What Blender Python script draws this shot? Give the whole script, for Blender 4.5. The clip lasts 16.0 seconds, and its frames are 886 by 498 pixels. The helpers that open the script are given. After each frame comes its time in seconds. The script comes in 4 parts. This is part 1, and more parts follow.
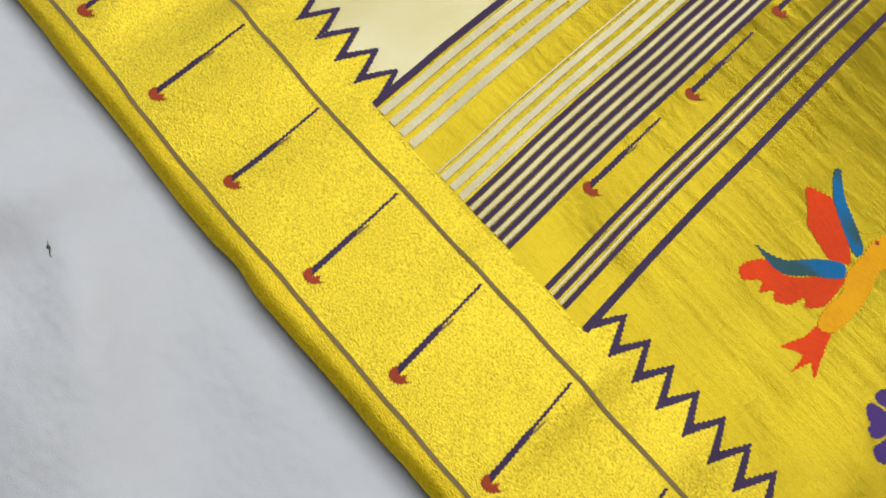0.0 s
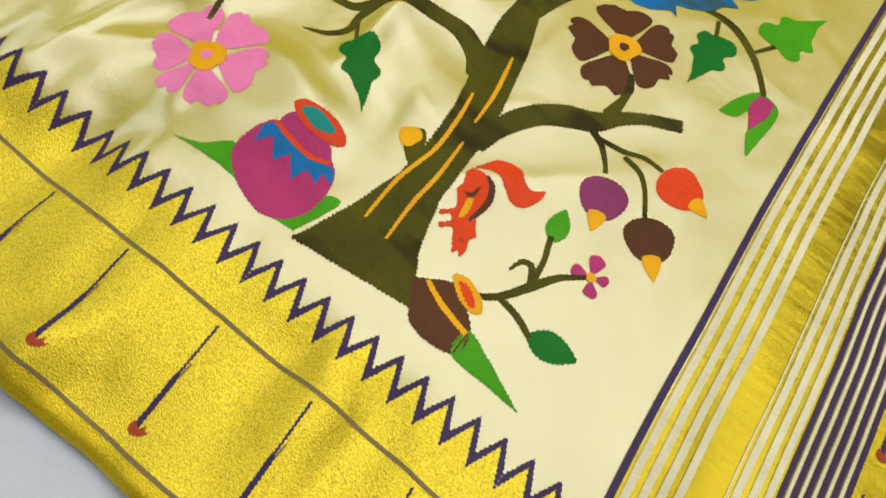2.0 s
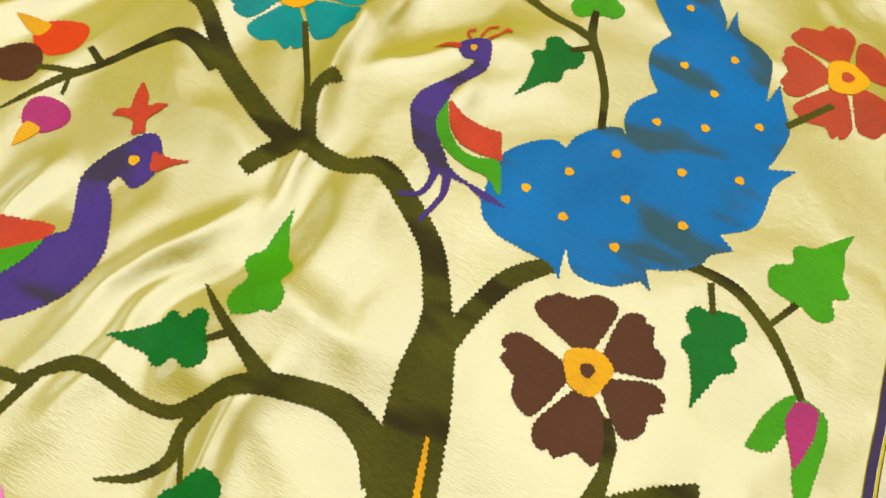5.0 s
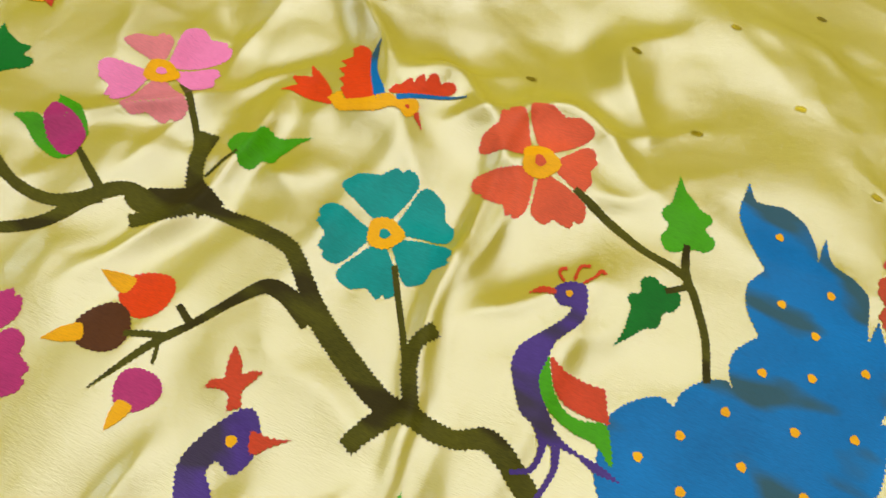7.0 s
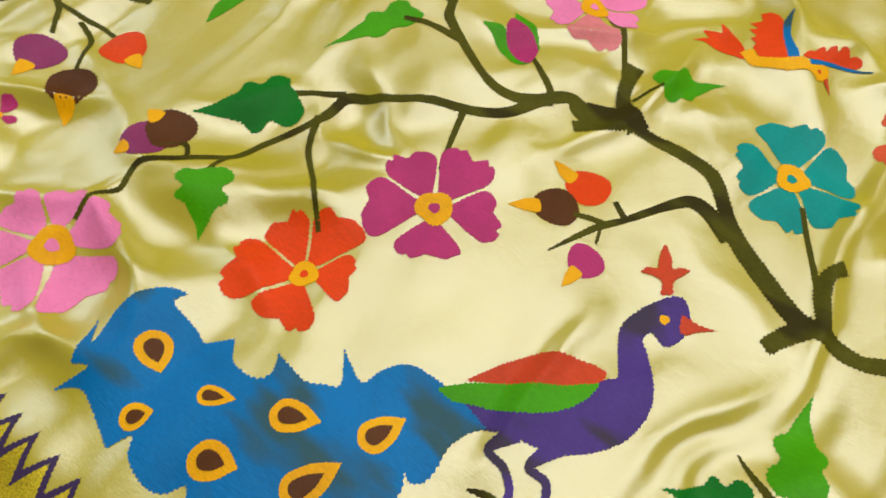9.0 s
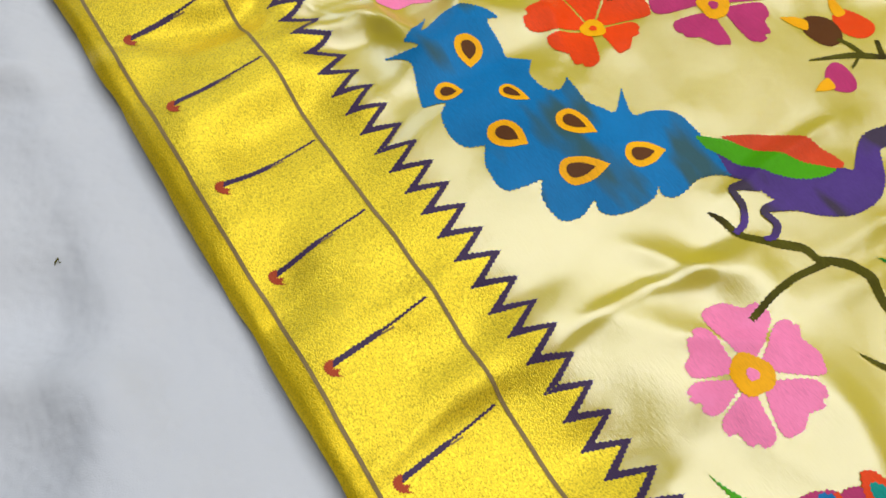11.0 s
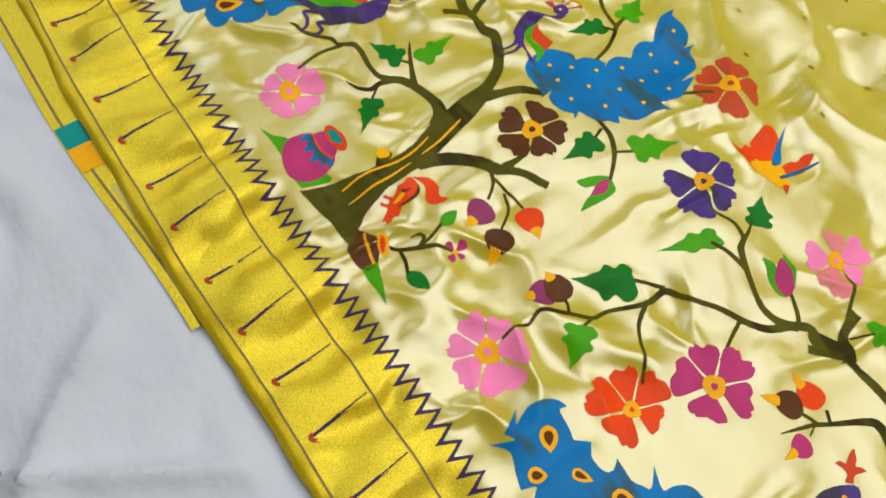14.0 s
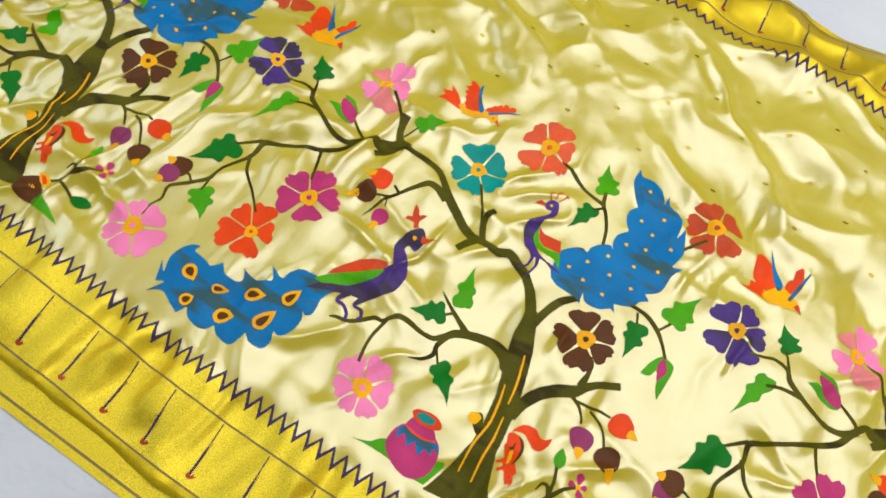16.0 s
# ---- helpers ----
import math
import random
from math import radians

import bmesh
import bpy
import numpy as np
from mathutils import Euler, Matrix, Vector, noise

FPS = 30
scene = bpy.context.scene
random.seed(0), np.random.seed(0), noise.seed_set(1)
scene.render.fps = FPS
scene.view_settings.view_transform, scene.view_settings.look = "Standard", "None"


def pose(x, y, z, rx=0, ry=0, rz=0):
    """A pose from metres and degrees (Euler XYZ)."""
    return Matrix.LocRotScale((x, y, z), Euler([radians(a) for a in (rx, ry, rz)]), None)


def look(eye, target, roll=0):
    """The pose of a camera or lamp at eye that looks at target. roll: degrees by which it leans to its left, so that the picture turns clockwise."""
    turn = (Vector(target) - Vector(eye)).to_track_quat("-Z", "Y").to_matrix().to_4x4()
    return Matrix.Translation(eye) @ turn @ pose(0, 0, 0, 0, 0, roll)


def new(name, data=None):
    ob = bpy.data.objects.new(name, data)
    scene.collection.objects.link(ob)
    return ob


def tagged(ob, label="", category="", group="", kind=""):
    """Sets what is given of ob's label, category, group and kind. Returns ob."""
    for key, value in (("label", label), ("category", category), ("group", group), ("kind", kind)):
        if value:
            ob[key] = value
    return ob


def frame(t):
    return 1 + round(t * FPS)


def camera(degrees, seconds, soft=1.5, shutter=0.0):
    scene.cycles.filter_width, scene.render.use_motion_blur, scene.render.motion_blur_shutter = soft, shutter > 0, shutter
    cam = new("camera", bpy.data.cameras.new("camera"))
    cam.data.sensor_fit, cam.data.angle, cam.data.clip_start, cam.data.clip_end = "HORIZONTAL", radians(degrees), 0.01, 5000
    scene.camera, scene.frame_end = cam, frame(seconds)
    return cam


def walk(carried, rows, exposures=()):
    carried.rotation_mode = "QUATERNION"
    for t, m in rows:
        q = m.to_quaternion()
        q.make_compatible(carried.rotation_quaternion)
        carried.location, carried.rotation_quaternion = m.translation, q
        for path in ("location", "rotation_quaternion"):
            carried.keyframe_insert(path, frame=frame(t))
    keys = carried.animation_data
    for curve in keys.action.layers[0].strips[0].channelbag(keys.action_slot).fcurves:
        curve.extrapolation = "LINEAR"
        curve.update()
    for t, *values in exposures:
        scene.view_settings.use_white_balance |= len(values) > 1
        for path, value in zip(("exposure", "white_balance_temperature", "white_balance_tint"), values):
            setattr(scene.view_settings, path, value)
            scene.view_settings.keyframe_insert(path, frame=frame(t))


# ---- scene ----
cam = camera(64.97, 16.0, 1.5, 0.15)
# seconds, eye, target, roll
PATH = [
    (0, (0.168, -0.1062, 0.3399), (-0.007, 0.1789, -0.6025), 17.75),
    (0.5, (0.1056, -0.0988, 0.3381), (-0.0698, 0.2049, -0.5984), 18.05),
    (1, (0.0472, -0.0951, 0.3373), (-0.1279, 0.2508, -0.5845), 18.79),
    (1.5, (-0.0156, -0.086, 0.3595), (-0.1671, 0.2753, -0.5606), 19.54),
    (2, (-0.0681, -0.0508, 0.3609), (-0.2324, 0.3544, -0.5384), 17.12),
    (2.5, (-0.0952, 0.0025, 0.3498), (-0.266, 0.3744, -0.5627), 12.77),
    (3, (-0.1116, 0.0618, 0.3211), (-0.2538, 0.455, -0.5873), 14.92),
    (3.5, (-0.1319, 0.1064, 0.2994), (-0.2519, 0.5043, -0.6101), 13.86),
    (4, (-0.147, 0.1381, 0.3003), (-0.2641, 0.5418, -0.6071), 12.23),
    (4.2, (-0.1535, 0.1495, 0.3027), (-0.2706, 0.5495, -0.6063), 11.80),
    (6.3, (-0.2228, 0.2662, 0.3303), (-0.344, 0.7263, -0.5493), 9.52),
    (6.5, (-0.2335, 0.2705, 0.3342), (-0.3477, 0.7396, -0.5415), 10.36),
    (7, (-0.2791, 0.2678, 0.3481), (-0.4179, 0.7436, -0.5205), 9.81),
    (7.5, (-0.3206, 0.2485, 0.3552), (-0.4947, 0.7202, -0.5092), 8.44),
    (8, (-0.3629, 0.2136, 0.3654), (-0.5718, 0.6643, -0.5025), 7.56),
    (8.5, (-0.3892, 0.1673, 0.3672), (-0.6311, 0.5866, -0.5078), 6.79),
    (9, (-0.3916, 0.106, 0.3616), (-0.6728, 0.4901, -0.5178), 4.19),
    (9.5, (-0.3797, 0.0517, 0.3613), (-0.6881, 0.4154, -0.5176), 3.31),
    (10, (-0.3491, -0.0051, 0.3633), (-0.6844, 0.3113, -0.5241), 2.78),
    (10.2, (-0.3335, -0.0278, 0.3625), (-0.6698, 0.2732, -0.5299), 2.98),
    (12.3, (-0.4356, -0.0967, 0.3472), (-0.7578, 0.1515, -0.5663), 9.37),
    (12.5, (-0.4588, -0.0931, 0.3657), (-0.7869, 0.1539, -0.5461), 8.68),
    (13, (-0.5061, -0.087, 0.4481), (-0.8362, 0.1582, -0.4634), 7.75),
    (13.5, (-0.5428, -0.0767, 0.5608), (-0.842, 0.1882, -0.3558), 10.60),
    (14, (-0.5771, -0.0695, 0.6543), (-0.8812, 0.2241, -0.252), 10.13),
    (14.5, (-0.6404, -0.0589, 0.699), (-0.9386, 0.2621, -0.1999), 7.29),
    (15, (-0.7227, -0.0541, 0.7268), (-0.9624, 0.3107, -0.1729), 13.95),
    (15.5, (-0.8193, -0.0541, 0.7795), (-1.0703, 0.3215, -0.1127), 9.20),
    (16, (-0.9309, -0.0523, 0.8118), (-1.0905, 0.3541, -0.0878), 12.47),
]
walk(cam, [(t, look(eye, target, roll)) for t, eye, target, roll in PATH],
     [(0, 0.0), (2, 0.0), (3, 0.12), (4.2, 0.15), (6.5, -0.02), (7.5, -0.08), (9, 0.0), (10, 0.2), (12.5, 0.0), (14, 0.06), (15, 0.18), (16, 0.18)])

# ---- light: a room with an unseen broad ceiling light and an added west fill ----
world = bpy.data.worlds.new("world")
scene.world = world
world.use_nodes = True
world.node_tree.nodes["Background"].inputs[0].default_value = (0.75, 0.85, 1.0, 1)
world.node_tree.nodes["Background"].inputs[1].default_value = 0.4


def area(name, m, size_x, size_y, watts, colour):
    data = bpy.data.lights.new(name, "AREA")
    data.shape, data.size, data.size_y, data.energy, data.color = "RECTANGLE", size_x, size_y, watts, colour
    ob = new(name, data)
    ob.matrix_basis = m
    return ob


area("ceiling_light", pose(-0.05, 1.2, 2.55), 3.9, 2.7, 87, (0.99, 0.985, 0.975))
# bluish fill added from the west to brighten the left of the cloth
area("west_fill_light", pose(-3.27, 0.3, 1.5, 0, -90, 0), 1.3, 1.85, 18, (0.82, 0.91, 1.0))

# ---- materials ----


def material(name):
    m = bpy.data.materials.new(name)
    m.use_nodes = True
    nt = m.node_tree
    return m, nt, nt.nodes["Principled BSDF"]


def node(nt, kind, **values):
    n = nt.nodes.new(kind)
    for key, value in values.items():
        n.inputs[key.replace("_", " ")].default_value = value
    return n


def ramp(nt, source, stops):
    r = nt.nodes.new("ShaderNodeValToRGB")
    nt.links.new(source, r.inputs[0])
    el = r.color_ramp.elements
    while len(el) < len(stops):
        el.new(0.5)
    for e, (p, c) in zip(el, stops):
        e.position, e.color = p, (*c, 1)
    return r.outputs[0]


def coords(nt, scale=(1, 1, 1)):
    tc = nt.nodes.new("ShaderNodeTexCoord")
    mp = nt.nodes.new("ShaderNodeMapping")
    mp.inputs["Scale"].default_value = scale
    nt.links.new(tc.outputs["Object"], mp.inputs[0])
    return mp.outputs[0]


def noise_tex(nt, scale, detail=3, stretch=(1, 1, 1), rough=0.5):
    n = node(nt, "ShaderNodeTexNoise", Scale=scale, Detail=detail, Roughness=rough)
    nt.links.new(coords(nt, stretch), n.inputs["Vector"])
    return n.outputs["Fac"]


def bump(nt, bsdf, heights):
    """Heights: pairs of a socket and a depth in metres, laid one over the other."""
    last = None
    for socket, depth in heights:
        b = node(nt, "ShaderNodeBump", Strength=1.0, Distance=depth)
        nt.links.new(socket, b.inputs["Height"])
        if last:
            nt.links.new(last, b.inputs["Normal"])
        last = b.outputs[0]
    nt.links.new(last, bsdf.inputs["Normal"])


def tint(c, k):
    return tuple(min(1, v * k) for v in c)


def silk(name, colour, rough=0.40, gloss=0.13, vary=0.22, sheen_streaks=None):
    """Woven silk: weft ribs, slubs and a soft uneven sheen."""
    m, nt, b = material(name)
    cloud = noise_tex(nt, 22, 4)
    slub = noise_tex(nt, 260, 3, (1, 9, 1))
    mix = nt.nodes.new("ShaderNodeMath")
    mix.operation = "ADD"
    half = nt.nodes.new("ShaderNodeMath")
    half.operation = "MULTIPLY"
    half.inputs[1].default_value = 0.5
    nt.links.new(cloud, mix.inputs[0])
    nt.links.new(slub, mix.inputs[1])
    nt.links.new(mix.outputs[0], half.inputs[0])
    dyed = ramp(nt, half.outputs[0], [(0.34, tint(colour, 1 - vary)), (0.5, colour), (0.66, tint(colour, 1 + vary))])
    if sheen_streaks:
        # view-dependent fold sheen painted in as fixed olive bands, dark streaks on the bark
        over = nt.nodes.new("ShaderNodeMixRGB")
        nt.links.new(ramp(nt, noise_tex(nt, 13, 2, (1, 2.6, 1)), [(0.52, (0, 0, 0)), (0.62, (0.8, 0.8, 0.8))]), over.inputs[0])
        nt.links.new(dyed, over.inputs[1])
        over.inputs[2].default_value = (*sheen_streaks, 1)
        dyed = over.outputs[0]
    nt.links.new(dyed, b.inputs["Base Color"])
    b.inputs["Roughness"].default_value = rough
    b.inputs["Specular IOR Level"].default_value = gloss
    bump(nt, b, [(slub, 0.00022), (noise_tex(nt, 60, 3), 0.00012)])
    return m


def shot_silk():
    """Shot silk of the field: gold weft under a pale, glossy satin face."""
    m, nt, b = material("cream_gold_silk")
    cloud = noise_tex(nt, 9, 4)
    slub = noise_tex(nt, 220, 3, (1, 10, 1))
    nt.links.new(ramp(nt, cloud, [(0.3, (0.54, 0.435, 0.016)), (0.7, (0.61, 0.505, 0.034))]), b.inputs["Base Color"])
    b.inputs["Roughness"].default_value = 0.24
    b.inputs["IOR"].default_value = 2.56
    b.inputs["Specular Tint"].default_value = (0.99, 0.99, 0.99, 1)
    bump(nt, b, [(slub, 0.00016), (noise_tex(nt, 42, 4), 0.0005), (noise_tex(nt, 16, 3), 0.0012)])
    return m


def zari(name, colour, rough=0.42, metal=0.45, grit=1.0, crinkle=0.0):
    """Gold-wrapped thread, woven: part metallic, grainy, with brighter and duller specks."""
    m, nt, b = material(name)
    grain = noise_tex(nt, 760, 2, (1, 1.5, 1), 0.75)
    cloud = noise_tex(nt, 16, 3)
    nt.links.new(ramp(nt, grain, [(0.3, tint(colour, 1 - 0.5 * grit)), (0.5, colour), (0.7, tint(colour, 1 + 0.35 * grit))]), b.inputs["Base Color"])
    b.inputs["Metallic"].default_value = metal
    nt.links.new(ramp(nt, cloud, [(0.3, (rough - 0.07,) * 3), (0.7, (rough + 0.07,) * 3)]), b.inputs["Roughness"])
    bump(nt, b, [(grain, 0.0006 * grit), (noise_tex(nt, 70, 2, (1, 1.4, 1)), 0.00016), (noise_tex(nt, 17, 3, (1, 4.5, 1)), crinkle)])
    return m


def cotton():
    m, nt, b = material("white_cotton")
    cloud = noise_tex(nt, 3, 5)
    nt.links.new(ramp(nt, cloud, [(0.3, (0.56, 0.59, 0.65)), (0.7, (0.65, 0.67, 0.71))]), b.inputs["Base Color"])
    b.inputs["Roughness"].default_value = 0.85
    b.inputs["Specular IOR Level"].default_value = 0.2
    bump(nt, b, [(noise_tex(nt, 1500, 2), 0.0002), (noise_tex(nt, 24, 3), 0.0055), (noise_tex(nt, 5, 2, (1, 2.2, 1)), 0.010)])
    return m


def plain(name, colour, rough=0.8):
    m, nt, b = material(name)
    nt.links.new(ramp(nt, noise_tex(nt, 6, 5), [(0.3, tint(colour, 0.94)), (0.7, colour)]), b.inputs["Base Color"])
    b.inputs["Roughness"].default_value = rough
    bump(nt, b, [(noise_tex(nt, 120, 3), 0.0005)])
    return m


FIELD = shot_silk()
GOLD = zari("gold_zari", (0.84, 0.625, 0.03), 0.34, 0.66, 0.9)
GOLD_EDGE = zari("selvedge_zari", (0.70, 0.505, 0.008), 0.36, 0.6, 0.6)
GOLD_DEEP = zari("deep_gold_zari", (0.42, 0.310, 0.001), 0.27, 0.66, 0.35, 0.0012)
THREAD = silk("grey_brown_thread", (0.24, 0.17, 0.07))
PURPLE = silk("purple_silk", (0.055, 0.032, 0.085))
CREAM = silk("cream_thread", (0.80, 0.73, 0.45))
MAROON = silk("maroon_thread", (0.40, 0.06, 0.02))
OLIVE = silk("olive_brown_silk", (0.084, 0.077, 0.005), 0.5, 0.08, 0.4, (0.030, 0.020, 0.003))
YELLOW = silk("marigold_silk", (0.92, 0.42, 0.002))
BLUE = silk("peacock_blue_silk", (0.002, 0.165, 0.42), sheen_streaks=(0.040, 0.085, 0.05))
VIOLET = silk("violet_silk", (0.075, 0.036, 0.20), sheen_streaks=(0.045, 0.035, 0.03))
RED = silk("brick_red_silk", (0.62, 0.060, 0.015))
ORANGE = silk("orange_red_silk", (0.80, 0.060, 0.004))
CORAL = silk("coral_silk", (0.74, 0.105, 0.035))
PINK = silk("pink_silk", (0.95, 0.24, 0.46))
# rose tone: fold shadow on pink petals, painted as a colour
PINK_SHADED = silk("shaded_pink_silk", (0.76, 0.22, 0.22))
MAGENTA = silk("magenta_silk", (0.48, 0.035, 0.15))
TEAL = silk("teal_silk", (0.003, 0.28, 0.24))
BROWN = silk("brown_silk", (0.105, 0.034, 0.007))
RUST = silk("rust_silk", (0.52, 0.065, 0.018))
LEAF = silk("leaf_green_silk", (0.065, 0.35, 0.001))
DARK_LEAF = silk("dark_green_silk", (0.003, 0.165, 0.010))
PLUM = silk("plum_silk", (0.27, 0.040, 0.12))
COTTON = cotton()
# unseen walls and ceiling, kept dull so that tilted silk reflects less
WALL = plain("beige_wall_paint", (0.24, 0.22, 0.19))
CEILING = plain("off_white_ceiling_paint", (0.45, 0.44, 0.42))
FLOOR = plain("grey_floor", (0.35, 0.34, 0.33), 0.5)

# ---- the lie of the cloth ----


def lattice_noise(x, y, seed):
    """Smooth noise of -1 to 1 with features of about one unit."""
    x, y = np.asarray(x, float), np.asarray(y, float)
    i, j = np.floor(x).astype(int), np.floor(y).astype(int)
    u, v = x - i, y - j
    u, v = u * u * u * (u * (u * 6 - 15) + 10), v * v * v * (v * (v * 6 - 15) + 10)

    def value(a, b):
        n = (a * 374761393 + b * 668265263 + seed * 1442695041) & 0x7FFFFFFF
        n = ((n ^ (n >> 13)) * 1274126177) & 0x7FFFFFFF
        return ((n ^ (n >> 16)) & 0xFFFF) / 32767.5 - 1

    return (value(i, j) * (1 - u) + value(i + 1, j) * u) * (1 - v) + (value(i, j + 1) * (1 - u) + value(i + 1, j + 1) * u) * v


def smooth(a, b, x):
    t = np.clip((x - a) / (b - a), 0, 1)
    return t * t * (3 - 2 * t)


def fold(x, y, seed, width):
    """Round-backed folds along the level lines of a noise: 1 on the crest, 0 between them."""
    return np.exp(-((lattice_noise(x, y, seed) / width) ** 2))


def turned(x, y, degrees):
    c, s = math.cos(radians(degrees)), math.sin(radians(degrees))
    return c * x - s * y, s * x + c * y


# broad swells of the cloth: place in metres, height in millimetres
SWELLS = [
    (-0.09, 0.37, 2.2), (-0.2, 0.25, 2.0), (-0.28, 0.26, -1.0), (-0.37, 0.46, -2.8), (-0.31, 0.55, 1.8), (-0.55, 0.5, -1.2),
    (-0.26, 0.47, -3.4), (-0.2, 0.4, -3.5), (-0.38, 0.32, -1.7), (-0.54, 0.28, -2.3), (-0.68, 0.12, -1.4), (-0.58, 0.12, 3.4),
    (-0.54, 0.14, -7.7), (-0.5, 0.13, 8.8), (-0.51, 0.1, 2.2), (-0.69, 0.27, -3.1), (-1.07, 0.11, -5.6), (-0.87, 0.32, 7.5),
    (-0.7, 0.44, 6.3), (-1.1, 0.44, -4.4), (-0.45, 0.38, -5.8),
]


def crease(x, y, seed, round_off=0.10):
    """Sharp-backed creases with flat flanks along the level lines of a noise: 0 on the crest, falling away to -1."""
    return round_off - np.sqrt(lattice_noise(x, y, seed) ** 2 + round_off**2)


def cloth(x, y):
    """Height of the saree, in metres, about its mean plane: swells, upright soft folds below, creases across the upper field, calm near the end piece."""
    x, y = np.asarray(x, float), np.asarray(y, float)
    wx = x + 0.018 * lattice_noise(x * 9, y * 9, 11) + 0.005 * lattice_noise(x * 31, y * 31, 17)
    wy = y + 0.018 * lattice_noise(x * 9 + 9, y * 9, 12) + 0.005 * lattice_noise(x * 31 + 5, y * 31, 18)
    upper = smooth(0.40, 0.60, y + 0.08 * lattice_noise(x * 4, y * 4, 5)) * (0.4 + 0.6 * smooth(-0.05, -0.4, x))
    calm = 0.22 + 0.78 * smooth(-0.14, -0.30, x)
    low = calm * (1 - 0.75 * upper)
    band = smooth(0.05, 0.01, y)
    z = (0.0018 * lattice_noise(wx * 26, wy * 7, 1) + 0.0012 * lattice_noise(wx * 44 + 7, wy * 17, 13)) * low * (1 + 0.5 * band)
    # upright folds that fade in and out
    z += 0.0062 * (fold(wx * 14, wy * 3.5, 2, 0.20) - 0.3) * smooth(0.0, 0.6, lattice_noise(x * 10 + 4, y * 7, 8)) * low
    # creases in three directions, each only here and there
    for angle, sx, sy, seed, height in ((4, 24, 7, 3, 0.0150), (48, 24, 9, 14, 0.0135), (104, 21, 9, 19, 0.0120)):
        p, q = turned(wx, wy, angle)
        here = smooth(-0.15, 0.5, lattice_noise(x * 8 + seed, y * 8, 9 + seed))
        z += height * (crease(p * sx, q * sy, seed) + 0.3) * here * low * (1 - 0.75 * band)
    for angle, sx, sy, seed, height in ((30, 8, 15, 4, 0.0220), (-40, 17, 8, 6, 0.0200), (80, 15, 7, 23, 0.0170), (-8, 30, 16, 27, 0.0040)):
        p, q = turned(wx, wy, angle)
        here = 0.15 + 0.85 * smooth(-0.2, 0.4, lattice_noise(x * 6 + seed, y * 6 + 2, 30 + seed))
        z += upper * height * (crease(p * sx, q * sy, seed, 0.06) + 0.3) * here
    z += upper * 0.0014 * lattice_noise(wx * 36, wy * 30, 7)
    z += 0.0105 * lattice_noise(wx * 32, wy * 8, 16) * band * (0.25 + 0.75 * smooth(-0.02, -0.25, x)) * (0.35 + 0.65 * smooth(-0.095, -0.055, y))
    z += 0.0024 * lattice_noise(wx * 26, wy * 9, 37) * smooth(0.0, 0.06, x)
    for cx, cy, mm in SWELLS:
        z = z + 0.001 * mm * np.exp(-((x - cx) ** 2 + (y - cy) ** 2) / 0.005)
    return z


def sheet_height(x, y):
    """Height of the bed sheet: long low folds and a few sharper creases."""
    x, y = np.asarray(x, float), np.asarray(y, float)
    w = x + 0.05 * lattice_noise(x * 4, y * 4, 21)
    v = y + 0.04 * lattice_noise(x * 5, y * 5, 24)
    p, q = turned(w, v, 35)
    z = 0.020 * fold(p * 7, q * 1.8, 22, 0.12) + 0.003 * lattice_noise(w * 9, v * 7, 23)
    z += 0.0190 * (crease(p * 17, q * 4, 28, 0.08) + 0.3) * smooth(-0.3, 0.4, lattice_noise(x * 5, y * 5, 29))
    p, q = turned(w, v, -62)
    z += 0.017 * fold(p * 6, q * 1.6, 25, 0.13) + 0.0150 * (crease(p * 19, q * 5, 34, 0.08) + 0.3) * smooth(-0.2, 0.5, lattice_noise(x * 6, y * 6, 35))
    edge = -0.10 - 0.035 * smooth(-0.74, -0.88, x)
    return z * (0.06 + 0.94 * smooth(edge, edge - 0.07, y)) - 0.0105 - 0.005 * smooth(-0.125, -0.088, y) - 0.012 * smooth(-0.07, 0.03, y)


def mesh_object(name, verts, faces, mat, parent=None, label="", smoothed=True):
    me = bpy.data.meshes.new(name)
    me.from_pydata(verts, [], faces)
    me.materials.append(mat)
    if smoothed:
        me.polygons.foreach_set("use_smooth", [True] * len(me.polygons))
    ob = new(name, me)
    if parent is not None:
        ob.parent = parent
    if label:
        tagged(ob, label)
    return ob


def grid(name, x0, x1, y0, y1, step, height, mat, parent=None, label="", lift=0.0):
    nx, ny = max(2, round((x1 - x0) / step) + 1), max(2, round((y1 - y0) / step) + 1)
    gx, gy = np.meshgrid(np.linspace(x0, x1, nx), np.linspace(y0, y1, ny))
    z = height(gx, gy) + lift
    verts = np.stack([gx, gy, z], -1).reshape(-1, 3).tolist()
    faces = [(r * nx + c, r * nx + c + 1, r * nx + nx + c + 1, r * nx + nx + c) for r in range(ny - 1) for c in range(nx - 1)]
    return mesh_object(name, verts, faces, mat, parent, label)


def slab(name, x0, x1, y0, y1, z0, z1, mat, parent=None):
    v = [(x, y, z) for z in (z0, z1) for y in (y0, y1) for x in (x0, x1)]
    f = [(0, 2, 3, 1), (4, 5, 7, 6), (0, 1, 5, 4), (2, 6, 7, 3), (0, 4, 6, 2), (1, 3, 7, 5)]
    return mesh_object(name, v, f, mat, parent, smoothed=False)


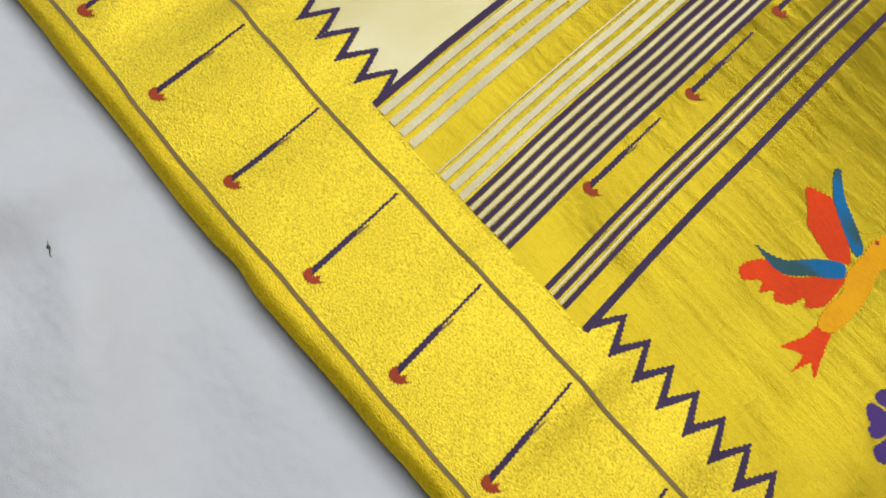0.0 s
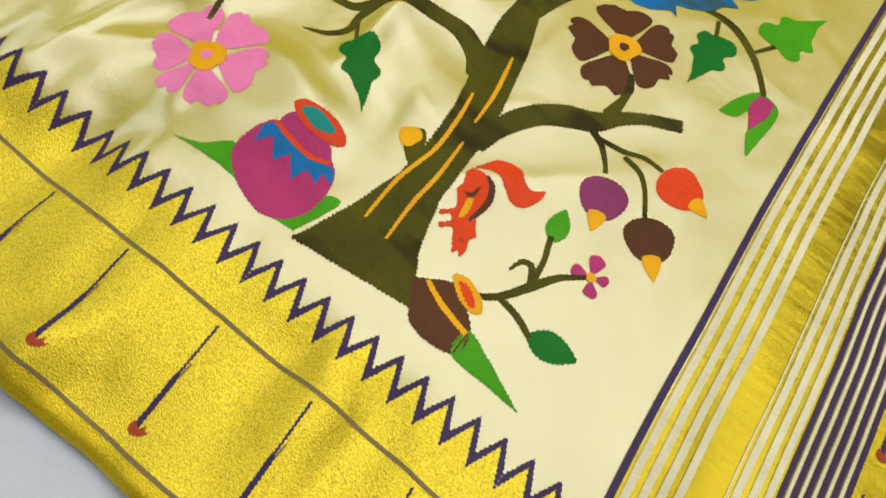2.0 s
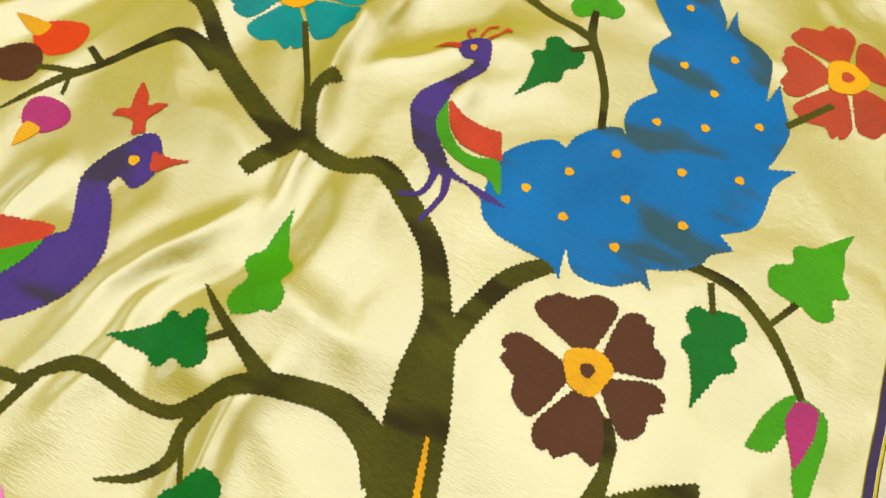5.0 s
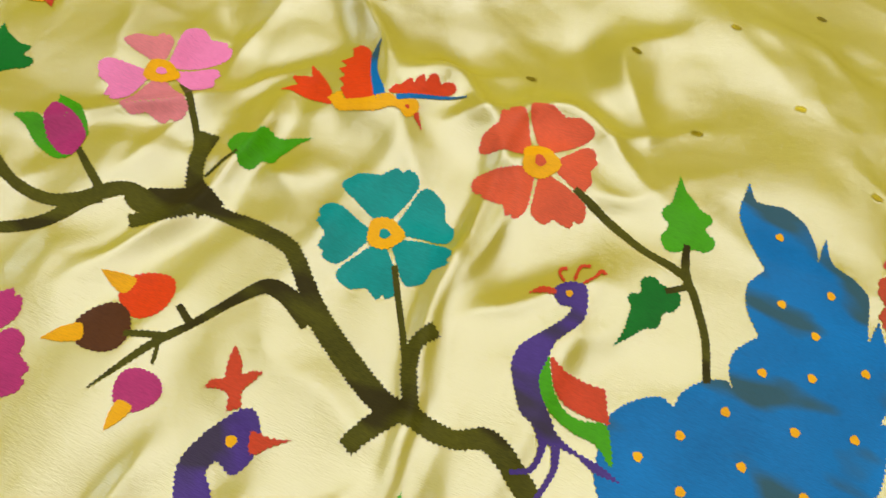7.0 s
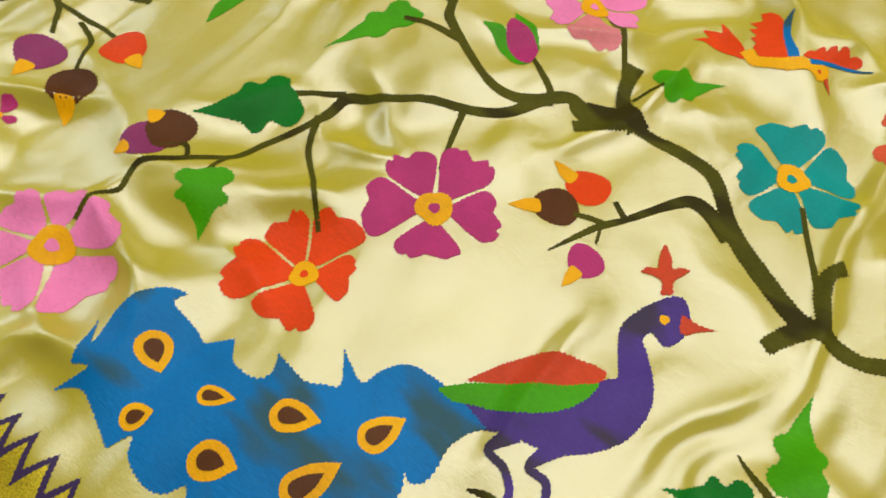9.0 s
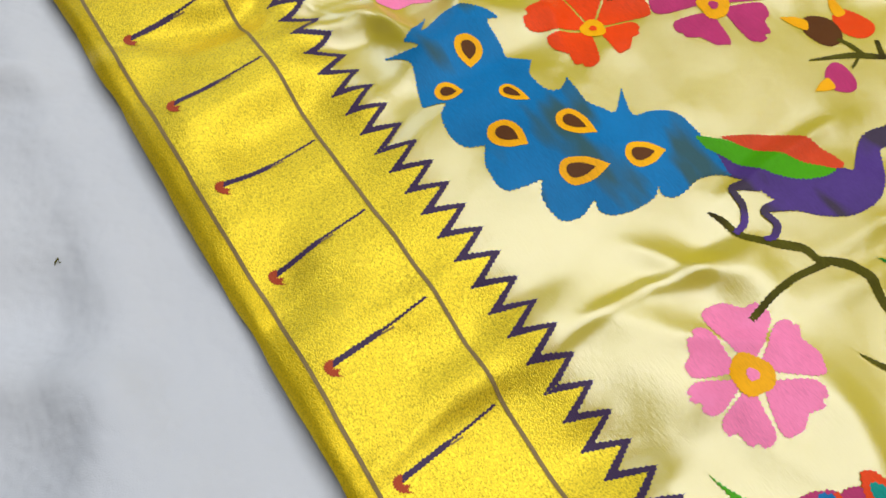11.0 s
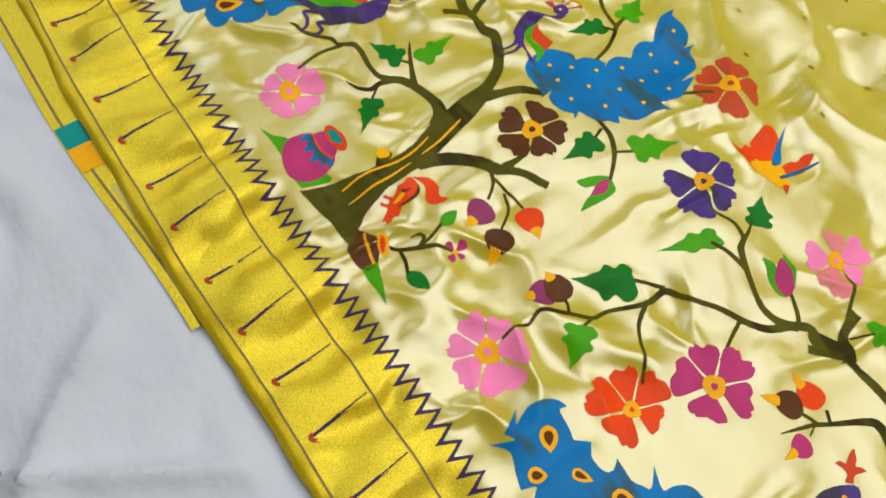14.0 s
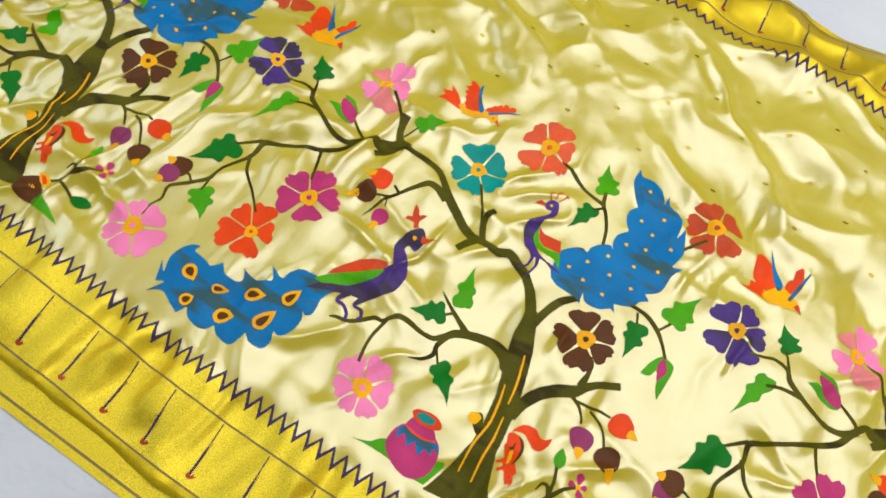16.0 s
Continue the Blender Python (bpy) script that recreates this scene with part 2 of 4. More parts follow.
# ---- an unseen room added to close the place ----
tagged(slab("floor", -3.2, 2.2, -2.2, 2.8, -0.20, -0.06, FLOOR), "grey floor", "floor", kind="structure")
tagged(slab("ceiling", -3.2, 2.2, -2.2, 2.8, 2.6, 2.7, CEILING), "unseen off-white ceiling added to close the room", "ceiling", kind="structure")
tagged(slab("wall_north", -3.2, 2.2, 2.8, 2.95, -0.2, 2.7, WALL), "unseen beige wall added to close the room, dull for contrast", "wall", kind="structure")
tagged(slab("wall_south", -3.2, 2.2, -2.35, -2.2, -0.2, 2.7, WALL), "unseen beige wall added to close the room, dull for contrast", "wall", kind="structure")
tagged(slab("wall_east", 2.2, 2.35, -2.35, 2.95, -0.2, 2.7, WALL), "unseen beige wall added to close the room, dull for contrast", "wall", kind="structure")
west = slab("wall_west", -3.35, -3.2, -2.35, -0.7, -0.2, 2.7, WALL)
tagged(west, "unseen beige wall added to close the room, dull for contrast", "wall", kind="structure")
for y0, y1, z0, z1 in ((1.3, 2.95, -0.2, 2.7), (-0.7, 1.3, -0.2, 0.8), (-0.7, 1.3, 2.2, 2.7)):
    slab("wall_piece", -3.35, -3.2, y0, y1, z0, z1, WALL, west)
# unseen frame added round the opening of the west fill
window = tagged(new("unseen_window_1"), "unseen white framed window added around the west fill light", "window", kind="structure")
for y0, y1, z0, z1 in ((-0.7, -0.64, 0.8, 2.2), (1.24, 1.3, 0.8, 2.2), (-0.64, 1.24, 0.8, 0.86), (-0.64, 1.24, 2.14, 2.2), (0.27, 0.33, 0.86, 2.14)):
    slab("window_frame", -3.32, -3.24, y0, y1, z0, z1, CEILING, window)
sheet = grid("bed_sheet", -3.0, 1.6, -1.6, 2.4, 0.010, sheet_height, COTTON)
tagged(sheet, "rumpled white cotton bed sheet spread flat under the saree", "bed sheet")

# ---- the saree ----
from mathutils.geometry import delaunay_2d_cdt

CM = 0.01
saree = new("saree")
tagged(saree, "cream and gold silk saree with woven trees and peacocks, crumpled", "saree")


def drift(x):
    """How far the cloth, in centimetres, lies off its straight course along its length."""
    return -1.1 * smooth(-62, -100, np.asarray(x, float)) + 1.1 * smooth(-118, -160, np.asarray(x, float))


def course(y):
    """How far the stripes of the end piece lean with the height."""
    return np.interp(y, [2, 8, 12, 17, 27, 33, 42, 60], [0, -0.4, -0.58, -0.75, -1.25, -1.45, -1.7, -2.0])


def on_cloth(x, y, lift):
    """World points for places in centimetres on the weave."""
    x, y = np.asarray(x, float), np.asarray(y, float)
    y = y + drift(x)
    return np.stack([x * CM, y * CM, cloth(x * CM, y * CM) + lift], -1)


def inside(px, py, poly):
    odd = np.zeros(px.shape, bool)
    a = np.asarray(poly)
    for (x0, y0), (x1, y1) in zip(a, np.roll(a, -1, 0)):
        if y0 == y1:
            continue
        odd ^= ((y0 > py) != (y1 > py)) & (px < (x1 - x0) * (py - y0) / (y1 - y0) + x0)
    return odd


def walk_outline(pts, step):
    """Points at about even steps round a closed outline, corners kept."""
    out = []
    for (x0, y0), (x1, y1) in zip(pts, pts[1:] + pts[:1]):
        n = max(1, round(math.hypot(x1 - x0, y1 - y0) / step))
        out += [(x0 + (x1 - x0) * k / n, y0 + (y1 - y0) * k / n) for k in range(n)]
    return out


def serrated(pts, depth):
    """The toothed edge of tapestry weave: every second point steps out."""
    a = np.array(pts)
    t = np.roll(a, -1, 0) - np.roll(a, 1, 0)
    n = np.stack([t[:, 1], -t[:, 0]], 1)
    n /= np.linalg.norm(n, axis=1, keepdims=True) + 1e-9
    rough = np.random.RandomState(len(a)).uniform(0.35, 1.25, len(a))
    side = np.where(np.arange(len(a)) % 2, 1.0, -1.0)[:, None]
    return (a + n * side * depth * rough[:, None]).tolist()


def inlay(name, pts, mat, parent, label="", lift=0.0004, teeth=0.07, step=0.14, cell=0.22):
    """A piece of coloured weave: an outline in centimetres, filled and laid on the cloth."""
    pts = walk_outline([tuple(p) for p in pts], step)
    if teeth:
        pts = serrated(pts, teeth)
    a = np.array(pts)
    lo, hi = a.min(0), a.max(0)
    gx, gy = np.meshgrid(np.arange(lo[0], hi[0], cell), np.arange(lo[1], hi[1], cell))
    gx, gy = gx.ravel(), gy.ravel()
    keep = inside(gx, gy, a)
    pool = [Vector(p) for p in pts] + [Vector((x, y)) for x, y in zip(gx[keep], gy[keep])]
    v, _, f, *_ = delaunay_2d_cdt(pool, [], [list(range(len(pts)))], 1, 1e-5)
    v = np.array([(q.x, q.y) for q in v])
    verts = on_cloth(v[:, 0], v[:, 1], 0.00014 + 0.32 * lift).tolist()
    faces = [t if (v[t[1]][0] - v[t[0]][0]) * (v[t[2]][1] - v[t[0]][1]) - (v[t[2]][0] - v[t[0]][0]) * (v[t[1]][1] - v[t[0]][1]) > 0 else t[::-1] for t in f]
    return mesh_object(name, verts, faces, mat, parent, label)


def sheet_of(name, x0, x1, y0, y1, step, mat, label="", lift=0.0, lean=False, edge=0):
    """A length of ground weave in centimetres. edge: -1 or 1 where its lower or upper side is the cloth's own wavy edge."""
    nx, ny = max(2, round((x1 - x0) / step) + 1), max(2, round((y1 - y0) / step) + 1)
    gx, gy = np.meshgrid(np.linspace(x0, x1, nx), np.linspace(y0, y1, ny))
    if lean:
        gx = gx + course(gy) * np.clip((x1 - gx) / 20, 0, 1)
    near = np.zeros_like(gx)
    if edge:
        near = (y1 - gy if edge < 0 else gy - y0) / (y1 - y0)
        gy = gy + edge * near * (0.25 * lattice_noise(gx * 0.11, 0.5, 41) + 0.12 * lattice_noise(gx * 0.45, 0.5, 42) + 0.1)
    v = on_cloth(gx, gy, lift)
    v[..., 2] -= 0.0035 * near**6
    faces = [(r * nx + c, r * nx + c + 1, r * nx + nx + c + 1, r * nx + nx + c) for r in range(ny - 1) for c in range(nx - 1)]
    return mesh_object(name, v.reshape(-1, 3).tolist(), faces, mat, saree, label)


def strip(name, x0, x1, y0, y1, mat, parent=saree, label="", lift=0.0004, wob=0.0, step=0.22, lean=False):
    """A straight woven band, in centimetres; wob lets its course wander a little."""
    along = (x1 - x0) > (y1 - y0)
    n = max(2, round(max(x1 - x0, y1 - y0) / step))
    k, j = np.meshgrid(np.linspace(0, 1, n + 1), [0.0, 1.0], indexing="ij")
    if along:
        x, y = x0 + (x1 - x0) * k, y0 + (y1 - y0) * j
        y = y + wob * (lattice_noise(x * 0.09, 3.0, 31) + 0.3 * lattice_noise(x * 0.5, 3.0, 33))
    else:
        x, y = x0 + (x1 - x0) * j, y0 + (y1 - y0) * k
        if lean:
            x = x + course(y)
        x = x + wob * lattice_noise(0.3, y * 0.06, 32)
    v = on_cloth(x, y, lift).reshape(-1, 3).tolist()
    faces = [(2 * i, 2 * i + 2, 2 * i + 3, 2 * i + 1) if along else (2 * i + 1, 2 * i + 3, 2 * i + 2, 2 * i) for i in range(n)]
    return mesh_object(name, v, faces, mat, parent, label)


def curve_through(pts, closed, n=6):
    """A smooth curve through points; a third value of 1 marks a sharp corner."""
    p = [Vector(q[:2]) for q in pts]
    sharp = [len(q) > 2 and q[2] == 1 for q in pts]
    m, out = len(p), []
    for i in range(m if closed else m - 1):
        a, b = p[i], p[(i + 1) % m]
        before = p[i - 1] if (closed or i > 0) and not sharp[i] else a
        after = p[(i + 2) % m] if (closed or i + 2 < m) and not sharp[(i + 1) % m] else b
        ta, tb = (b - before) * 0.42, (after - a) * 0.42
        cap = (b - a).length * 1.1
        ta, tb = (t if t.length < cap else t.normalized() * cap for t in (ta, tb))
        for k in range(n):
            s = k / n
            out.append(tuple(a * (2 * s**3 - 3 * s**2 + 1) + ta * (s**3 - 2 * s**2 + s) + b * (3 * s**2 - 2 * s**3) + tb * (s**3 - s**2)))
    if not closed:
        out.append(tuple(p[-1]))
    return out


def moved(pts, dx, dy):
    return [(x + dx, y + dy) for x, y in pts]


turn_count = iter(range(10**6))


def layer():
    """A hair of height of its own for each of the overlapping pieces."""
    return 0.00003 * (next(turn_count) % 9)


def ribbon(name, spine, mat, parent, dx, dy, label="", lift=0.0004):
    """A tapered band along a smooth spine of (x, y, width)."""
    line = curve_through([q[:2] for q in spine], False)
    widths = np.interp(np.linspace(0, len(spine) - 1, len(line)), range(len(spine)), [q[2] for q in spine])
    a = np.array(line)
    t = np.gradient(a, axis=0)
    nrm = np.stack([-t[:, 1], t[:, 0]], 1) / (np.linalg.norm(t, axis=1, keepdims=True) + 1e-9)
    left, right = a + nrm * widths[:, None] / 2, a - nrm * widths[:, None] / 2
    pts = left.tolist() + right[::-1].tolist()
    return inlay(name, moved(pts, dx, dy), mat, parent, label, raised(lift) + layer(), teeth=0.04 if min(widths) < 0.5 else 0.075)


def raised(lift):
    """Threads woven over other motifs lie a little prouder."""
    return 0.0006 + 3 * max(0, lift - 0.0006)


def shape(name, outline, mat, parent, dx, dy, label="", lift=0.0006):
    return inlay(name, moved(curve_through(outline, True), dx, dy), mat, parent, label, raised(lift) + layer(), teeth=0.06)


def disc(name, centre, radius, mat, parent, dx, dy, label="", lift=0.0009, squash=1.0):
    pts = []
    for k in range(20):
        a = k * math.tau / 20
        r = radius * (1 + 0.08 * math.sin(3 * a + centre[0]) + 0.04 * math.sin(5 * a))
        pts.append((centre[0] + r * math.cos(a), centre[1] + r * squash * math.sin(a)))
    return inlay(name, moved(pts, dx, dy), mat, parent, label, raised(lift) + layer(), teeth=0.02 if radius < 0.5 else 0.04)


def motif(name, parent):
    g = new(name)
    g.parent = parent
    return g


def polar(c, axis, r, side):
    """A point r along an axis from c and side to its left."""
    return (c[0] + axis[0] * r - axis[1] * side, c[1] + axis[1] * r + axis[0] * side)


def leaf(parent, base, tip, half, mat, lobed, dx, dy):
    length = math.dist(base, tip)
    axis = ((tip[0] - base[0]) / length, (tip[1] - base[1]) / length)
    sides = ([], [])
    if lobed:
        pairs = [(-0.02, 0.3), (-0.03, 0.70), (0.07, 1.0), (0.18, 1.0), (0.27, 0.74), (0.33, 0.70), (0.41, 0.93), (0.50, 0.92), (0.58, 0.56), (0.68, 0.42), (0.79, 0.28), (0.90, 0.12)]
        bend = math.sin(base[0] * 1.3)
        for s, w in pairs:
            sides[0].append((*polar(base, axis, s * length, w * half * (1 + 0.14 * bend)), 0))
            sides[1].append((*polar(base, axis, (s * 0.86 + 0.05 * (1 - s)) * length, -w * half * (0.95 - 0.14 * bend)), 0))
        pts = curve_through([(*base, 1)] + sides[0] + [(*tip, 1)] + sides[1][::-1], True, 4)
    else:
        for k in range(25):
            s = k / 24
            w = math.sin(math.pi * s**0.8) ** 0.8
            for n, sign in enumerate((1, -1)):
                sides[n].append(polar(base, axis, s * length, sign * w * half))
        pts = sides[0] + sides[1][::-1][1:-1]
    return inlay("leaf", moved(pts, dx, dy), mat, parent, lift=0.0005 + layer(), teeth=0.06)


def fruit(parent, centre, radius, tip, mat, dx, dy):
    g = motif("fruit_motif", parent)
    length = math.dist(centre, tip)
    axis = ((tip[0] - centre[0]) / length, (tip[1] - centre[1]) / length)
    body = [polar(centre, axis, radius * math.cos(a) * (1.0 + 0.1 * math.cos(a)), radius * math.sin(a) * (1.02 + 0.05 * math.cos(3 * a))) for a in (k * math.tau / 30 for k in range(30))]
    inlay("skin", moved(body, dx, dy), mat, g, lift=0.0005 + layer(), teeth=0.05)
    w = radius * 0.36
    r0 = radius * 0.72
    drop = [polar(centre, axis, r0, 0), polar(centre, axis, r0 + w * 0.3, w), polar(centre, axis, r0 + (length - r0) * 0.5, w * 0.85), (*polar(centre, axis, length, 0), 1), polar(centre, axis, r0 + (length - r0) * 0.5, -w * 0.85), polar(centre, axis, r0 + w * 0.3, -w)]
    inlay("tip", moved(curve_through(drop, True), dx, dy), YELLOW, g, lift=0.0009 + layer(), teeth=0.03)
    return g


def flower(parent, centre, core, tips, mat, mat_2, dx, dy, plain_petal=False):
    g = motif("flower_motif", parent)
    order = sorted(tips, key=lambda q: math.atan2(q[1] - centre[1], q[0] - centre[0]))
    angles = [math.atan2(q[1] - centre[1], q[0] - centre[0]) for q in order]
    for i, q in enumerate(order):
        length = math.dist(q, centre)
        axis = ((q[0] - centre[0]) / length, (q[1] - centre[1]) / length)
        gap = [((angles[(i + 1) % len(order)] - angles[i]) % math.tau) / 2, ((angles[i] - angles[i - 1]) % math.tau) / 2]
        side = [min(0.58, math.tan(min(1.1, v)) * 0.72) * length for v in gap]
        if plain_petal:
            side = [v * 0.62 for v in side]
        r0 = core * 0.75
        prof = [(0.0, 0.14), (0.2, 0.42), (0.4, 0.68), (0.58, 0.88), (0.72, 0.95), (0.85, 0.88), (0.94, 0.68), (0.99, 0.40)]
        edges = []
        for n, sign in enumerate((1, -1)):
            lean_out = 1 + 0.05 * math.sin(7.3 * i + 2.1 * n + centre[0])
            row = []
            for r, w in prof:
                along = (r0 + (length - r0) * r) * (lean_out if r > 0.8 else 1)
                row.append((*polar(centre, axis, along, sign * max(0.06, min(w * side[n], along * math.tan(min(1.1, gap[n])) - 0.10))), 0))
            if not plain_petal:
                # a shallow nick between the scallops of the rim
                row.insert(-1, (*polar(centre, axis, r0 + (length - r0) * 0.93, sign * 0.56 * side[n]), 0))
            edges.append(row)
        notch = [(*polar(centre, axis, r0 + (length - r0) * (0.87 if not plain_petal else 1.04), 0), 0 if plain_petal else 1)]
        pts = curve_through(edges[0] + notch + edges[1][::-1], True, 4)
        inlay("petal", moved(pts, dx, dy), mat_2 if i % 3 == 1 else mat, g, lift=0.0005 + layer(), teeth=0.05)
    disc("flower_centre", centre, core, YELLOW, g, dx, dy, lift=0.0009)
    if not plain_petal:
        disc("stigma", centre, core * 0.3, mat, g, dx, dy, lift=0.0012)
    return g


def tail_eye(g, centre, radius, tip, dx, dy):
    length = math.dist(centre, tip)
    axis = ((tip[0] - centre[0]) / length, (tip[1] - centre[1]) / length)
    for name, mat, k, lift in (("tail_eye", YELLOW, 1.0, 0.0009), ("tail_eye_centre", BROWN, 0.52, 0.0012)):
        r, end = radius * k, length * (1.0 if k == 1 else 0.6)
        pts = [polar(centre, axis, -r, 0), polar(centre, axis, -r * 0.65, r * 0.75), polar(centre, axis, 0, r), polar(centre, axis, end * 0.5, r * 0.75), (*polar(centre, axis, end, 0), 1), polar(centre, axis, end * 0.5, -r * 0.75), polar(centre, axis, 0, -r), polar(centre, axis, -r * 0.65, -r * 0.75)]
        inlay(name, moved(curve_through(pts, True), dx, dy), mat, g, lift=raised(lift) + layer(), teeth=0.025)


# ground weave
EDGE, TOP = -8.9, 103.6
LEFT, RIGHT = -230.0, 60.0
sheet_of("field", LEFT, 3.0, 2.0, 93.5, 0.22, FIELD, "cream shot silk ground, crumpled")
sheet_of("end_piece", 2.0, RIGHT, 2.0, 93.5, 0.4, GOLD_DEEP, "deep gold end piece", lift=0.0002, lean=True)
sheet_of("lower_border", LEFT, RIGHT, -7.55, 2.2, 0.22, GOLD, "gold brocade border", lift=0.0002)
sheet_of("selvedge", LEFT, RIGHT, EDGE, -7.5, 0.35, GOLD_EDGE, "smooth deep gold selvedge", lift=0.0001, edge=-1)
sheet_of("upper_border", LEFT, RIGHT, 93.3, TOP, 0.5, GOLD_EDGE, "gold brocade border", lift=0.0002, edge=1)
for y0 in (-7.7, 0.15, 94.6, 102.3):
    strip("border_line", LEFT, RIGHT, y0, y0 + 0.23, THREAD, wob=0.15, lift=0.0007)

# zigzag edges, in lengths of ten teeth
PITCH = 1.722


def zigzag(x0, x1, low, high):
    """Gold teeth with a purple line over them, from x0 to x1; low is the side of the border."""
    count = max(1, round((x1 - x0) / PITCH))
    pitch = (x1 - x0) / count
    sign = 1 if high > low else -1
    for first in range(0, count, 10):
        n = min(10, count - first)
        wave = []
        for k in range(n):
            wave += [(x0 + pitch * (first + k), low), (x0 + pitch * (first + k + 0.5), high - sign * 0.55)]
        wave.append((x0 + pitch * (first + n), low))
        foot = low - sign * 0.45
        inlay("gold_teeth", wave + [(wave[-1][0], foot), (wave[0][0], foot)], GOLD if sign > 0 else GOLD_EDGE, saree, lift=0.0004, teeth=0)
        upper = [(x, y + sign * (0.62 if i % 2 else 0.95)) for i, (x, y) in enumerate(wave)]
        inlay("zigzag_line", wave + upper[::-1], PURPLE, saree, lift=0.0007, teeth=0.05)


zigzag(1.75 - 133 * PITCH, 1.75, 2.25, 4.85)
zigzag(18.4, RIGHT - 2, 2.2, 4.65)
zigzag(LEFT + 2, RIGHT - 2, 93.1, 90.8)

# small gold ovals scattered over the upper field
for row in range(6):
    for k in range(18):
        ox, oy = -10.3 - 11.8 * k - 5.9 * (row % 2), 62.0 + 5.2 * row
        pts = [(ox + 0.42 * math.cos(a), oy + 0.24 * math.sin(a)) for a in (j * math.tau / 14 for j in range(14))]
        inlay("oval_motif", pts, GOLD_DEEP, saree, lift=0.0006, teeth=0.02)

# stripes of the end piece
for x, w, mat in [(1.75, 0.42, PURPLE)] + [(2.40 + 0.83 * k, 0.46, CREAM) for k in range(4)] + [(7.0, 0.1, CREAM), (7.45, 0.42, CREAM), (8.2, 0.42, CREAM), (8.9, 0.40, CREAM)] \
        + [(9.42 + 0.63 * k, 0.3, PURPLE) for k in range(6)] + [(9.74 + 0.63 * k, 0.2, CREAM) for k in range(5)] + [(15.5, 0.3, PURPLE), (16.15, 0.3, PURPLE), (16.8, 0.3, PURPLE), (15.85, 0.13, CREAM), (16.5, 0.13, CREAM), (18.35, 0.42, PURPLE)]:
    strip("stripe", x - w / 2, x + w / 2, 2.3, 92, mat, lift=0.0008, lean=True, wob=0.1)


def match_motif(x, foot, head, lean=-0.6):
    """A thin woven stick with a flame at its foot."""
    g = motif("stick_motif", saree)
    mx, my = x + lean * 0.5, (foot + head) / 2
    ribbon("stick", [(x, foot, 0.34), (mx + 0.02, my, 0.3), (mx - 0.02, my + 0.1, 0.16), (x + lean, head, 0.13)], PURPLE, g, 0, 0)
    side = 1 if head > foot else -1
    strip("notch", mx + 0.1, mx + 0.2, min(my, my + 0.8 * side), max(my, my + 0.8 * side), THREAD, g, lift=0.0011)
    shape("flame", [(x - 0.22, foot + 0.25 * side), (x - 0.3, foot - 0.15 * side), (x + 0.05, foot - 0.38 * side), (x + 0.5, foot - 0.2 * side), (x + 0.85, foot + 0.32 * side, 1), (x + 0.55, foot + 0.12 * side), (x + 0.42, foot + 0.38 * side, 1), (x + 0.2, foot + 0.05 * side)], MAROON, g, 0, 0, lift=0.0008)


for k in range(9, -4, -1):
    match_motif(6.6 * k + 0.6, -6.4, -0.1)
for k in range(1, 32):
    match_motif(-19.8 - 6.42 * k + 0.6 - 0.2 * math.sin(k * 1.7), -6.4, -0.1)
for k in range(-20, 5):
    match_motif(7.0 * k - 2.5, 95.9, 101.9)
for k in range(9):
    y = 8.2 + 9.0 * k
    match_motif(13.35 + float(course(y)), y, y + 6.4, -0.35)

# ---- woven motifs: shapes in centimetres, repeated along the saree ----
REPEATS = [(0.0, 0.0), (-73.0, 0.2), (-144.2, 0.3)]


